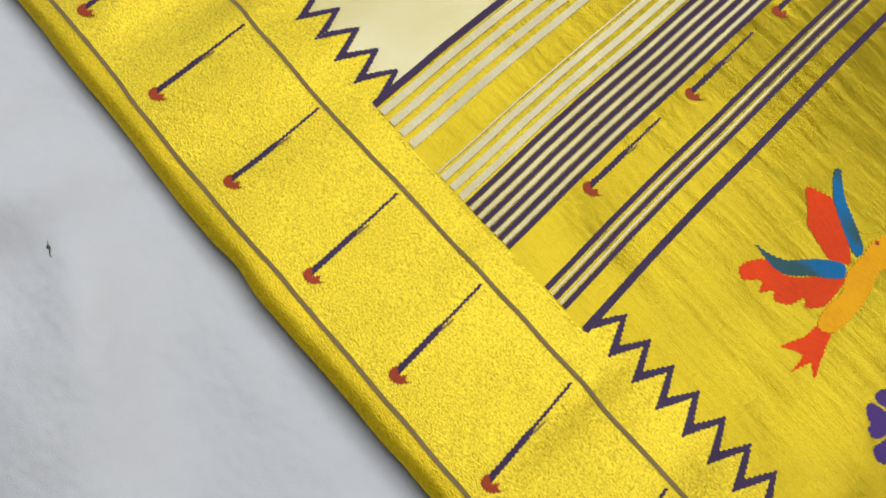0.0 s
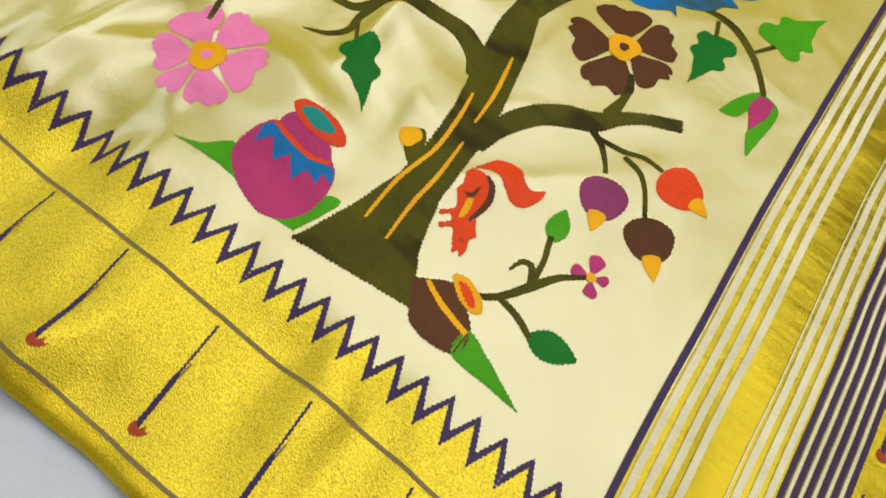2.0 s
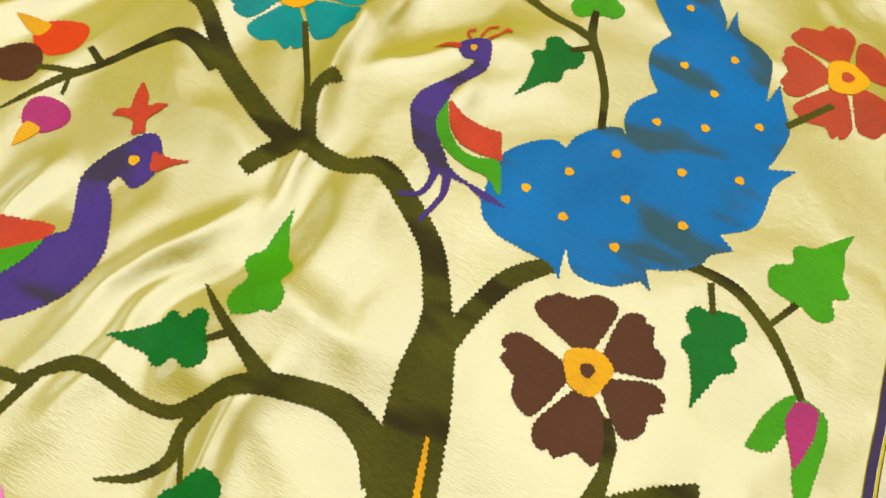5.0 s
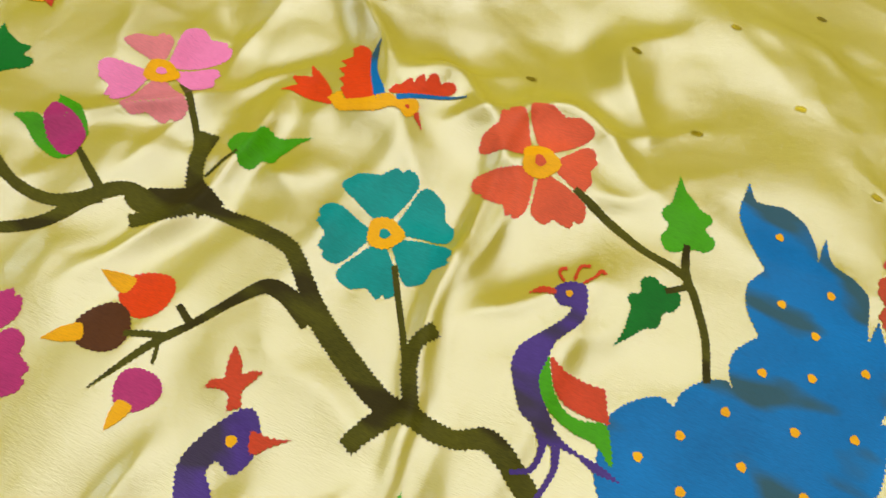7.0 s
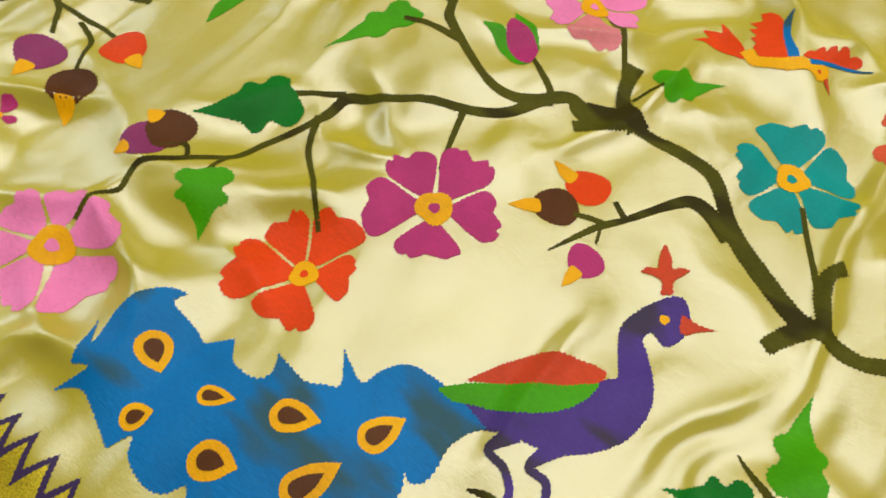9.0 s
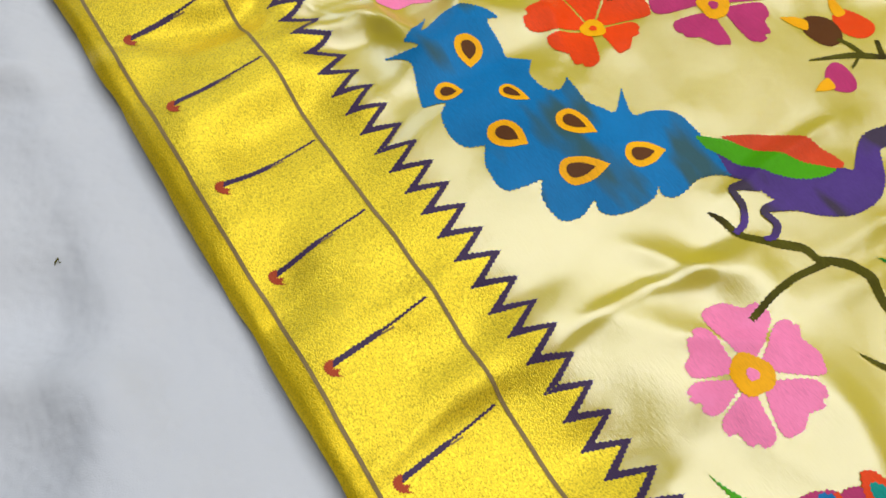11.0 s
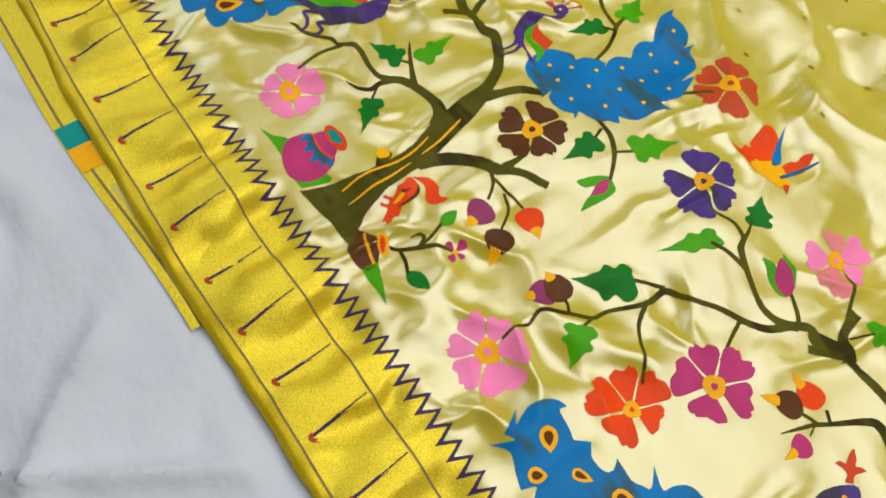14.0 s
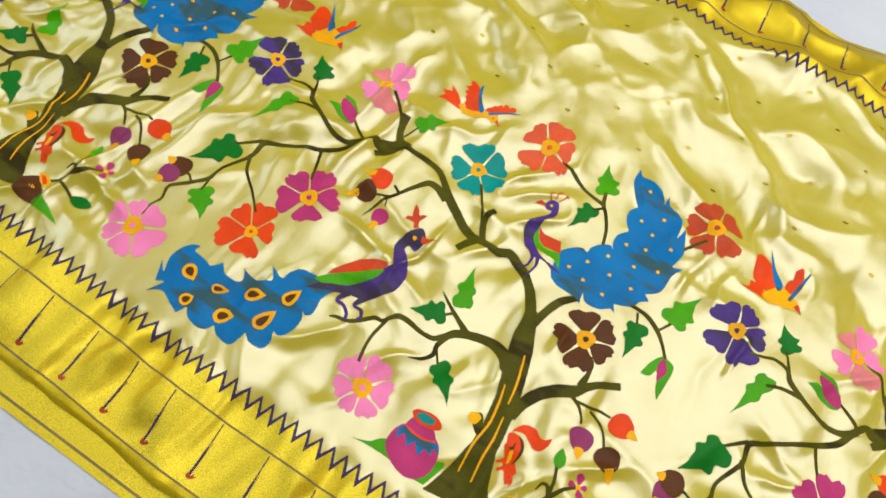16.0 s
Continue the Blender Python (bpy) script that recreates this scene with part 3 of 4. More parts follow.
def tree_branches(s, dx, dy):
    ribbon("trunk", [(-16.4, 6.6, 8.32), (-16.8, 9.8, 5), (-17, 13.5, 3.02), (-17.2, 16.7, 2.82), (-17.6, 20, 2.86), (-18.5, 23.2, 3.01), (-19.3, 26.2, 2.94), (-19.8, 27.9, 2.69), (-20.2, 29.8, 1.98), (-20.8, 31.3, 1.41), (-22.2, 33.7, 1.29), (-23.5, 34.9, 1.21), (-25.2, 36.1, 1.24), (-26.9, 36.9, 1.2), (-28.5, 36.2, 0.97), (-30.9, 36.3, 1.16), (-32.7, 36.4, 1.32), (-35.2, 37.6, 1.35), (-37.9, 39.2, 1.32), (-39.6, 40.7, 1), (-41.4, 42.1, 0.94), (-44, 42.4, 0.98), (-46.3, 42.4, 0.79), (-47.7, 42.1, 1.03), (-49.2, 41.3, 1.4)], OLIVE, s, dx, dy)
    ribbon("branch", [(-16, 18.1, 0.84), (-15.9, 19.8, 1.23), (-15.4, 21.4, 1.54), (-14.4, 22.9, 1.52), (-13, 24, 1.66), (-11.4, 24.9, 1.5), (-10.3, 26.2, 1.06), (-8.8, 27.5, 0.83), (-6.7, 28.7, 1.01)], OLIVE, s, dx, dy)
    ribbon("flower_stem", [(-11, 25.9, 1.08), (-10.9, 27.6, 0.6), (-11.1, 29, 0.53), (-11.6, 29.9, 0.39)], OLIVE, s, dx, dy)
    ribbon("fruit_stem", [(-11.2, 24.3, 0.52), (-10.1, 23.7, 0.41), (-9.3, 22.8, 0.35), (-8.8, 22, 0.29)], OLIVE, s, dx, dy)
    ribbon("fruit_stem", [(-10.8, 24, 0.35), (-8.8, 24.3, 0.4), (-7.5, 24.8, 0.36), (-6, 24.7, 0.3)], OLIVE, s, dx, dy)
    ribbon("fruit_stem", [(-8.5, 24, 0.38), (-7.2, 23.6, 0.4), (-6.3, 22.8, 0.31), (-5.2, 21, 0.29)], OLIVE, s, dx, dy)
    ribbon("branch", [(-19.3, 23, 2.03), (-20.4, 24.2, 1.61), (-22.1, 25, 1.4), (-23.7, 25, 1.19), (-25.7, 24.4, 1.04), (-27.1, 23.6, 1.02), (-27.9, 22.6, 0.8), (-29, 21.5, 0.62), (-30.7, 21.3, 0.55), (-32.8, 21.6, 0.7), (-34, 21.4, 0.74), (-34.8, 20.6, 0.51), (-35.4, 19.8, 0.47), (-36.4, 19.6, 0.6), (-37.6, 18.3, 0.57), (-38.9, 17.3, 0.49), (-40.2, 17.1, 0.42), (-41.1, 16.7, 0.14)], OLIVE, s, dx, dy)
    ribbon("twig", [(-26, 24.5, 0.93), (-27.9, 25.4, 0.58), (-29.8, 26.4, 0.42), (-31.3, 27.4, 0.11)], OLIVE, s, dx, dy)
    ribbon("twig", [(-27.7, 22.8, 0.82), (-28.1, 21.1, 0.6), (-27.9, 19.8, 0.58), (-28.7, 18.6, 0.42), (-30.2, 17.8, 0.1)], OLIVE, s, dx, dy)
    ribbon("leaf_stem", [(-28, 20.8, 0.28), (-26.8, 19.2, 0.26)], OLIVE, s, dx, dy)
    ribbon("leaf_stem", [(-29.5, 24.8, 0.28), (-28.7, 25.6, 0.45)], OLIVE, s, dx, dy)
    ribbon("flower_stem", [(-34.9, 20.4, 0.43), (-35.3, 17.8, 0.42), (-35.2, 15.8, 0.41), (-34.8, 14.1, 0.4)], OLIVE, s, dx, dy)
    ribbon("branch", [(-19.7, 29.7, 1.14), (-19.1, 32.1, 1.07), (-18.2, 34.4, 1.14), (-16.5, 36.2, 0.85)], OLIVE, s, dx, dy)
    ribbon("branch", [(-10.7, 39.1, 0.5), (-8, 38.9, 0.64), (-6.1, 37.8, 0.61), (-4.7, 36.4, 0.45), (-3.5, 34.9, 0.38)], OLIVE, s, dx, dy)
    ribbon("leaf_stem", [(-6, 37.7, 0.29), (-4.9, 39.6, 0.36)], OLIVE, s, dx, dy)
    ribbon("leaf_stem", [(-9.2, 38.6, 0.37), (-8.6, 37, 0.3)], OLIVE, s, dx, dy)
    ribbon("stump", [(-17.4, 14.7, 1.82), (-18.8, 15.3, 1.27), (-19.3, 16.2, 1.15), (-19.6, 16.8, 0.77)], OLIVE, s, dx, dy)
    ribbon("stump", [(-31.6, 36.4, 1.35), (-32.5, 34.9, 1.13), (-33.1, 33.5, 0.95)], OLIVE, s, dx, dy)
    ribbon("stump", [(-30.9, 36.4, 0.85), (-32.1, 38.6, 0.88), (-32.3, 40, 0.88), (-31.7, 41.2, 0.87)], OLIVE, s, dx, dy)
    ribbon("flower_stem", [(-31.6, 37.4, 0.4), (-33.3, 40.3, 0.35), (-34.6, 42.3, 0.36), (-35.6, 43.9, 0.37)], OLIVE, s, dx, dy)
    ribbon("branch", [(-38, 38.7, 1.4), (-39.8, 39.4, 1.09), (-41.3, 39.4, 0.93), (-42.5, 37.8, 0.61), (-43.7, 35.7, 0.44), (-44.6, 34.2, 0.45), (-45.3, 32.4, 0.35), (-46, 30.5, 0.09)], OLIVE, s, dx, dy)
    ribbon("fruit_stem", [(-43.8, 35.8, 0.42), (-44.9, 36.4, 0.36)], OLIVE, s, dx, dy)
    ribbon("fruit_stem", [(-44.4, 34.6, 0.41), (-46.3, 33.7, 0.36)], OLIVE, s, dx, dy)
    ribbon("fruit_stem", [(-44.5, 34.1, 0.22), (-44.1, 33, 0.19)], OLIVE, s, dx, dy)
    ribbon("stump", [(-48.3, 41.7, 1.59), (-49.4, 40.3, 1.18), (-50.3, 39.4, 0.82)], OLIVE, s, dx, dy)
    ribbon("stump", [(-46.8, 42.2, 1.8), (-48.5, 43.2, 1.16), (-49.4, 44.5, 0.96), (-49.9, 46.4, 1.26), (-50, 47, 1.3)], OLIVE, s, dx, dy)
    ribbon("flower_stem", [(-49.3, 44.2, 0.41), (-50.6, 46.4, 0.42), (-52.4, 48.5, 0.46), (-53.8, 49.5, 0.45)], OLIVE, s, dx, dy)
    ribbon("leaf_stem", [(-48.5, 44.1, 0.26), (-47.5, 46.3, 0.26)], OLIVE, s, dx, dy)
    ribbon("flower_stem", [(-52.6, 40.2, 0.54), (-54.6, 41.4, 0.41), (-55.6, 42, 0.34)], OLIVE, s, dx, dy)
    ribbon("branch", [(-52.4, 40, 0.89), (-54.5, 38.5, 0.77), (-57.1, 38.4, 0.61), (-59.9, 39.6, 0.68), (-62.2, 40.8, 0.78), (-63, 42, 0.54), (-64.8, 42.4, 0.46), (-66.4, 41.9, 0.37), (-67.8, 41.6, 0.4)], OLIVE, s, dx, dy)
    ribbon("leaf_stem", [(-60.4, 39.7, 0.66), (-62.7, 39.4, 0.46), (-64.6, 38.7, 0.41)], OLIVE, s, dx, dy)
    ribbon("leaf_stem", [(-62.8, 42, 0.5), (-63.4, 43.5, 0.32), (-64, 44.6, 0.24)], OLIVE, s, dx, dy)
    ribbon("branch", [(-48, 42.4, 2.2), (-50.5, 41, 1.74), (-51.7, 41.1, 0.84), (-53, 39.5, 0.92), (-54.1, 37.3, 0.83), (-56.3, 35.6, 0.67), (-59.3, 33.7, 0.53), (-62, 32.1, 0.57), (-63.3, 31.2, 0.76), (-63.3, 28.6, 0.6), (-64.9, 25, 0.44), (-65.2, 22.6, 0.51), (-66.9, 20.7, 0.56), (-68.7, 18.7, 0.47), (-68.2, 16.8, 0.33), (-68.7, 15.4, 0.27), (-68.5, 13.7, 0.28)], OLIVE, s, dx, dy)
    ribbon("leaf_stem", [(-66.3, 28.9, 0.35), (-63.5, 31.5, 0.52)], OLIVE, s, dx, dy)
    ribbon("flower_stem", [(-63.5, 28.9, 0.54), (-62.1, 26.5, 0.43), (-59.6, 24.6, 0.34), (-57.2, 22.5, 0.32)], OLIVE, s, dx, dy)
    ribbon("flower_stem", [(-56.4, 35.3, 0.47), (-55.6, 33.2, 0.38), (-54.5, 30.7, 0.36)], OLIVE, s, dx, dy)
    ribbon("leaf_stem", [(-65.1, 22.5, 0.32), (-64.9, 20.7, 0.3)], OLIVE, s, dx, dy)
    ribbon("fruit_stem", [(-66.9, 20.9, 0.3), (-68.1, 21.6, 0.38), (-69.4, 20.2, 0.23)], OLIVE, s, dx, dy)
    ribbon("flower_stem", [(-28, 53.7, 0.42), (-25.1, 52.4, 0.56), (-22.6, 51.3, 0.5), (-20.2, 50.8, 0.55)], OLIVE, s, dx, dy)
    ribbon("branch", [(-17.3, 45, 0.42), (-18, 47.5, 0.45), (-19.2, 49.7, 0.48), (-20.1, 50.9, 0.63), (-20.6, 52.8, 0.41)], OLIVE, s, dx, dy)
    ribbon("leaf_stem", [(-19.8, 50.2, 0.42), (-20.9, 49.3, 0.35)], OLIVE, s, dx, dy)
    ribbon("flower_stem", [(-7.9, 50.4, 0.44), (-5.8, 53.1, 0.45)], OLIVE, s, dx, dy)
    ribbon("branch", [(-10.9, 9.6, 0.3), (-9.2, 10.9, 0.47), (-8, 12.8, 0.59), (-7.1, 14.2, 0.43), (-5.8, 15.3, 0.25)], OLIVE, s, dx, dy)
    ribbon("leaf_stem", [(-8.2, 12.4, 0.46), (-8.4, 14.3, 0.36), (-9, 16.1, 0.37)], OLIVE, s, dx, dy)
    ribbon("leaf_stem", [(-9.2, 10.9, 0.37), (-7.7, 10.6, 0.42), (-6.4, 10, 0.35)], OLIVE, s, dx, dy)
    ribbon("tendril", [(-8.3, 12.9, 0.42), (-8.8, 13.7, 0.42), (-9.4, 13.6, 0.35), (-9.7, 12.7, 0.12)], OLIVE, s, dx, dy)
    ribbon("bark_line", [(-18.1, 9.8, 0.18), (-18.3, 13.1, 0.29), (-17.9, 16.3, 0.29), (-18.2, 19.2, 0.3), (-18.7, 21.3, 0.17)], YELLOW, s, dx, dy, lift=0.0009)
    ribbon("bark_line", [(-16.3, 9.5, 0.18), (-16.6, 12.4, 0.28), (-16.6, 15, 0.29), (-16.9, 17.8, 0.16)], YELLOW, s, dx, dy, lift=0.0009)
    ribbon("bark_line", [(-17.2, 19.4, 0.17), (-17.5, 21.8, 0.3), (-18.1, 24.2, 0.31), (-18.5, 25.6, 0.14)], YELLOW, s, dx, dy, lift=0.0009)
    disc("cut_end", (-19.7, 16), 0.75, YELLOW, s, dx, dy, lift=0.0009)


def tree_leaves(s, dx, dy):
    leaf(s, (-29.4, 25), (-33.7, 23.1), 1.51, DARK_LEAF, True, dx, dy)
    leaf(s, (-26.8, 19.4), (-23.1, 15.4), 1.35, DARK_LEAF, True, dx, dy)
    leaf(s, (-28.1, 26.9), (-29.7, 32.9), 1.34, LEAF, True, dx, dy)
    leaf(s, (-8.6, 37.3), (-8.3, 32), 1.51, DARK_LEAF, True, dx, dy)
    leaf(s, (-5.2, 39.6), (-2.9, 45.1), 1.89, LEAF, True, dx, dy)
    leaf(s, (-47.7, 46.1), (-44.2, 49.7), 1.37, LEAF, True, dx, dy)
    leaf(s, (-20.5, 52.4), (-22.3, 57.5), 1.65, LEAF, True, dx, dy)
    leaf(s, (-20.8, 49.6), (-22.6, 44.8), 1.26, DARK_LEAF, True, dx, dy)
    leaf(s, (-66, 29.3), (-69.8, 23.6), 2.07, DARK_LEAF, True, dx, dy)
    leaf(s, (-65.1, 21), (-62.3, 17.4), 1.75, LEAF, True, dx, dy)
    leaf(s, (-64.4, 39.8), (-67.1, 33.1), 1.23, LEAF, True, dx, dy)
    leaf(s, (-63.1, 44.6), (-65.6, 47.7), 1.58, DARK_LEAF, True, dx, dy)
    leaf(s, (-6.6, 10.1), (-3.6, 10.6), 0.9, DARK_LEAF, False, dx, dy)
    leaf(s, (-8.8, 15.8), (-9.3, 18.2), 0.72, LEAF, False, dx, dy)


def tree_fruits(s, dx, dy):
    fruit(s, (-8, 20.5), 1.53, (-7.3, 17.9), PLUM, dx, dy)
    fruit(s, (-4.6, 24.4), 1.55, (-2.1, 23.8), ORANGE, dx, dy)
    fruit(s, (-4.3, 20), 1.56, (-2.6, 17.6), BROWN, dx, dy)
    fruit(s, (-46.7, 36.2), 1.48, (-49.6, 36.2), ORANGE, dx, dy)
    fruit(s, (-47.4, 33.6), 1.46, (-49.8, 31.6), BROWN, dx, dy)
    fruit(s, (-43.9, 31.6), 1.14, (-44, 29.1), MAGENTA, dx, dy)
    fruit(s, (-69.5, 21.8), 1.55, (-71.8, 21.9), BROWN, dx, dy)
    fruit(s, (-70, 20.2), 1.42, (-70.7, 18.2), PLUM, dx, dy)


def tree_flowers(s, dx, dy):
    flower(s, (-13.2, 31.6), 1.17, [(-15.0, 35.2), (-10.5, 34.5), (-9.6, 30.8), (-12.3, 27.5), (-16.5, 29.6)], BROWN, BROWN, dx, dy)
    flower(s, (-32.6, 11.8), 1.17, [(-35.9, 14.5), (-32.6, 16.0), (-29.2, 12.9), (-30.6, 8.9), (-32.9, 8.4), (-35.4, 9.8)], PINK, PINK, dx, dy)
    flower(s, (-68.3, 11.8), 1.24, [(-72.4, 12.2), (-70.3, 15.0), (-66.9, 15.6), (-63.9, 10.9), (-68.2, 7.8), (-71.0, 8.9)], PINK, PINK, dx, dy)
    flower(s, (-55.9, 20.0), 0.85, [(-59.6, 22.1), (-57.0, 24.3), (-53.4, 21.6), (-54.7, 16.7), (-59.9, 17.9)], ORANGE, ORANGE, dx, dy)
    flower(s, (-53.0, 28.3), 1.18, [(-56.9, 30.0), (-53.4, 33.0), (-49.8, 30.7), (-51.1, 25.2), (-56.7, 25.8)], MAGENTA, MAGENTA, dx, dy)
    flower(s, (-37.1, 45.6), 1.1, [(-39.3, 49.3), (-34.0, 48.5), (-33.1, 44.4), (-36.3, 41.5), (-40.3, 43.5)], TEAL, TEAL, dx, dy)
    flower(s, (-30.7, 54.6), 1.25, [(-34.5, 55.9), (-30.4, 59.0), (-27.2, 55.4), (-28.2, 50.8), (-31.7, 50.1)], CORAL, CORAL, dx, dy)
    flower(s, (-5.5, 55.4), 1.24, [(-7.8, 59.1), (-3.0, 58.6), (-2.4, 52.2), (-5.9, 51.0), (-9.1, 54.3)], RUST, RUST, dx, dy)
    flower(s, (-55.4, 49.6), 1.05, [(-57.7, 52.2), (-54.9, 54.8), (-52.2, 51.2), (-53.6, 45.7), (-57.5, 46.6)], PINK, PINK_SHADED, dx, dy)
    flower(s, (-70.5, 43.3), 1.06, [(-73.6, 45.8), (-69.0, 46.8), (-66.8, 44.6), (-68.3, 39.2), (-72.2, 39.6)], VIOLET, VIOLET, dx, dy)
    flower(s, (-5.7, 15.4), 0.31, [(-6.9, 15.2), (-6, 16.9), (-4.7, 15.8), (-5.1, 14.3)], MAGENTA, MAGENTA, dx, dy, plain_petal=True)


def leaf_blade_motif(s, dx, dy):
    g = motif("leaf_blade_motif", s)
    shape("blade", [(-9.3, 6.5), (-9.3, 8.2), (-7.1, 7.4), (-4.6, 6.2, 1), (-6.6, 6.3)], LEAF, g, dx, dy, lift=0.00060)


def pot_motif(s, dx, dy):
    g = motif("pot_motif", s)
    shape("leaf_blade", [(-30.1, 6.5, 1), (-28.4, 7.2), (-26.8, 8.5), (-24.6, 6.9), (-26.7, 6.8), (-28.7, 6.7)], LEAF, g, dx, dy, lift=0.00060)
    shape("leaf_blade", [(-22.2, 6.6), (-20.6, 6.5, 1), (-19.7, 9.5), (-20.8, 9.3)], LEAF, g, dx, dy, lift=0.00066)
    shape("body", [(-26.1, 11.1), (-26.8, 9.8), (-26.8, 8.3), (-26.1, 7.3), (-24.7, 6.5), (-22.9, 6.1), (-21.6, 6.6), (-20.8, 7.7), (-20.7, 9.3), (-21.3, 10.8), (-22.2, 11.5), (-23.3, 11.4), (-24.7, 11.2)], MAGENTA, g, dx, dy, lift=0.00072)
    shape("neck", [(-25.6, 12.2), (-25.9, 11.1), (-24.2, 10.7), (-22.7, 10.7), (-22.1, 11.3), (-22.9, 12.2), (-24.2, 12)], MAGENTA, g, dx, dy, lift=0.00078)
    shape("blue_band", [(-26.5, 10.4, 1), (-26.1, 9.2, 1), (-25.5, 10.2, 1), (-24.5, 9, 1), (-24, 10, 1), (-22.9, 8.8, 1), (-22.6, 9.9, 1), (-21.6, 9.5, 1), (-21.9, 10.4, 1), (-20.9, 10.1, 1), (-21.5, 11, 1), (-22.1, 11), (-23.3, 10.6), (-24.6, 10.6), (-25.9, 10.9)], BLUE, g, dx, dy, lift=0.00084)
    ribbon("rim_band", [(-26.1, 11, 0.28), (-24.6, 10.7, 0.35), (-23.1, 10.7, 0.35), (-22, 11.2, 0.3)], ORANGE, g, dx, dy, lift=0.00090)
    shape("mouth", [(-26.1, 12.7), (-25.7, 13.3), (-24, 13.7), (-22.7, 13.4), (-22.2, 12.7), (-22.9, 12.2), (-24.5, 11.9), (-25.5, 12.2)], ORANGE, g, dx, dy, lift=0.00096)
    shape("opening", [(-25.5, 12.7), (-24.8, 13.3), (-23.4, 13.2), (-23.2, 12.8), (-24, 12.3), (-25, 12.4)], TEAL, g, dx, dy, lift=0.00102)


def small_pot_motif(s, dx, dy):
    g = motif("small_pot_motif", s)
    shape("body", [(-13.6, 8.6), (-12.9, 9.2), (-11.6, 9.9), (-10, 9), (-9.2, 8.2), (-8.9, 7.1), (-9.5, 6.4), (-10.8, 6.2), (-12.2, 6.5), (-12.9, 7.5)], BROWN, g, dx, dy, lift=0.00060)
    ribbon("band", [(-12.9, 9.1, 0.27), (-11.3, 8.4, 0.35), (-9.3, 7.9, 0.34)], YELLOW, g, dx, dy, lift=0.00066)
    shape("mouth", [(-12, 10.3), (-11.2, 10.7), (-9.9, 10.2), (-9.4, 9.5), (-9.7, 9.1), (-10.8, 9.3)], YELLOW, g, dx, dy, lift=0.00072)
    shape("opening", [(-11.5, 10.2), (-10.8, 10.3), (-9.9, 9.6), (-10, 9.3), (-10.8, 9.6)], ORANGE, g, dx, dy, lift=0.00078)


def squirrel_motif(s, dx, dy):
    g = motif("squirrel_motif", s)
    shape("tail", [(-15.40, 16.49), (-15.04, 17.31), (-14.53, 18.27), (-13.70, 18.66), (-12.88, 18.60), (-12.18, 18.01), (-11.56, 17.88), (-10.94, 18.46, 1), (-10.86, 17.74), (-11.12, 16.85), (-11.57, 16.40), (-12.24, 16.38), (-12.95, 16.86), (-13.66, 17.34), (-14.35, 17.33), (-14.98, 17.00)], ORANGE, g, dx, dy, lift=0.00060)
    shape("body", [(-15.47, 16.25), (-15.05, 16.77), (-14.40, 16.84), (-13.80, 16.36), (-13.41, 15.58), (-13.30, 14.82), (-13.37, 14.01), (-13.40, 13.62), (-13.06, 14.05, 1), (-12.89, 13.69), (-12.35, 13.09, 1), (-12.59, 12.63), (-12.31, 11.93), (-12.43, 11.37, 1), (-12.74, 11.71, 1), (-12.88, 11.29, 1), (-13.41, 12.06), (-13.88, 12.66), (-14.46, 12.12, 1), (-14.69, 12.43, 1), (-14.16, 12.94), (-14.45, 13.29), (-14.98, 12.82, 1), (-15.13, 13.12, 1), (-14.50, 13.83), (-14.93, 14.59), (-15.24, 14.86, 1), (-15.14, 15.46)], ORANGE, g, dx, dy, lift=0.00066)
    ribbon("stripe", [(-14.31, 16.82, 0.15), (-13.67, 16.46, 0.42), (-13.23, 15.60, 0.42), (-13.21, 14.69, 0.4), (-13.37, 13.64, 0.2)], BROWN, g, dx, dy, lift=0.00072)
    shape("haunch", [(-14.73, 15.01, 1), (-14.39, 15.28), (-14.31, 15.60), (-14.22, 16.02, 1), (-14.07, 15.53), (-14.14, 15.04), (-14.41, 14.88)], BROWN, g, dx, dy, lift=0.00078)
    shape("belly", [(-14.31, 14.74), (-14.06, 15.03, 1), (-13.84, 14.61), (-13.72, 13.70), (-13.98, 13.37, 1), (-14.13, 13.95)], YELLOW, g, dx, dy, lift=0.00084)
    disc("eye", (-12.93, 12.32), 0.14, MAROON, g, dx, dy, lift=0.00090)


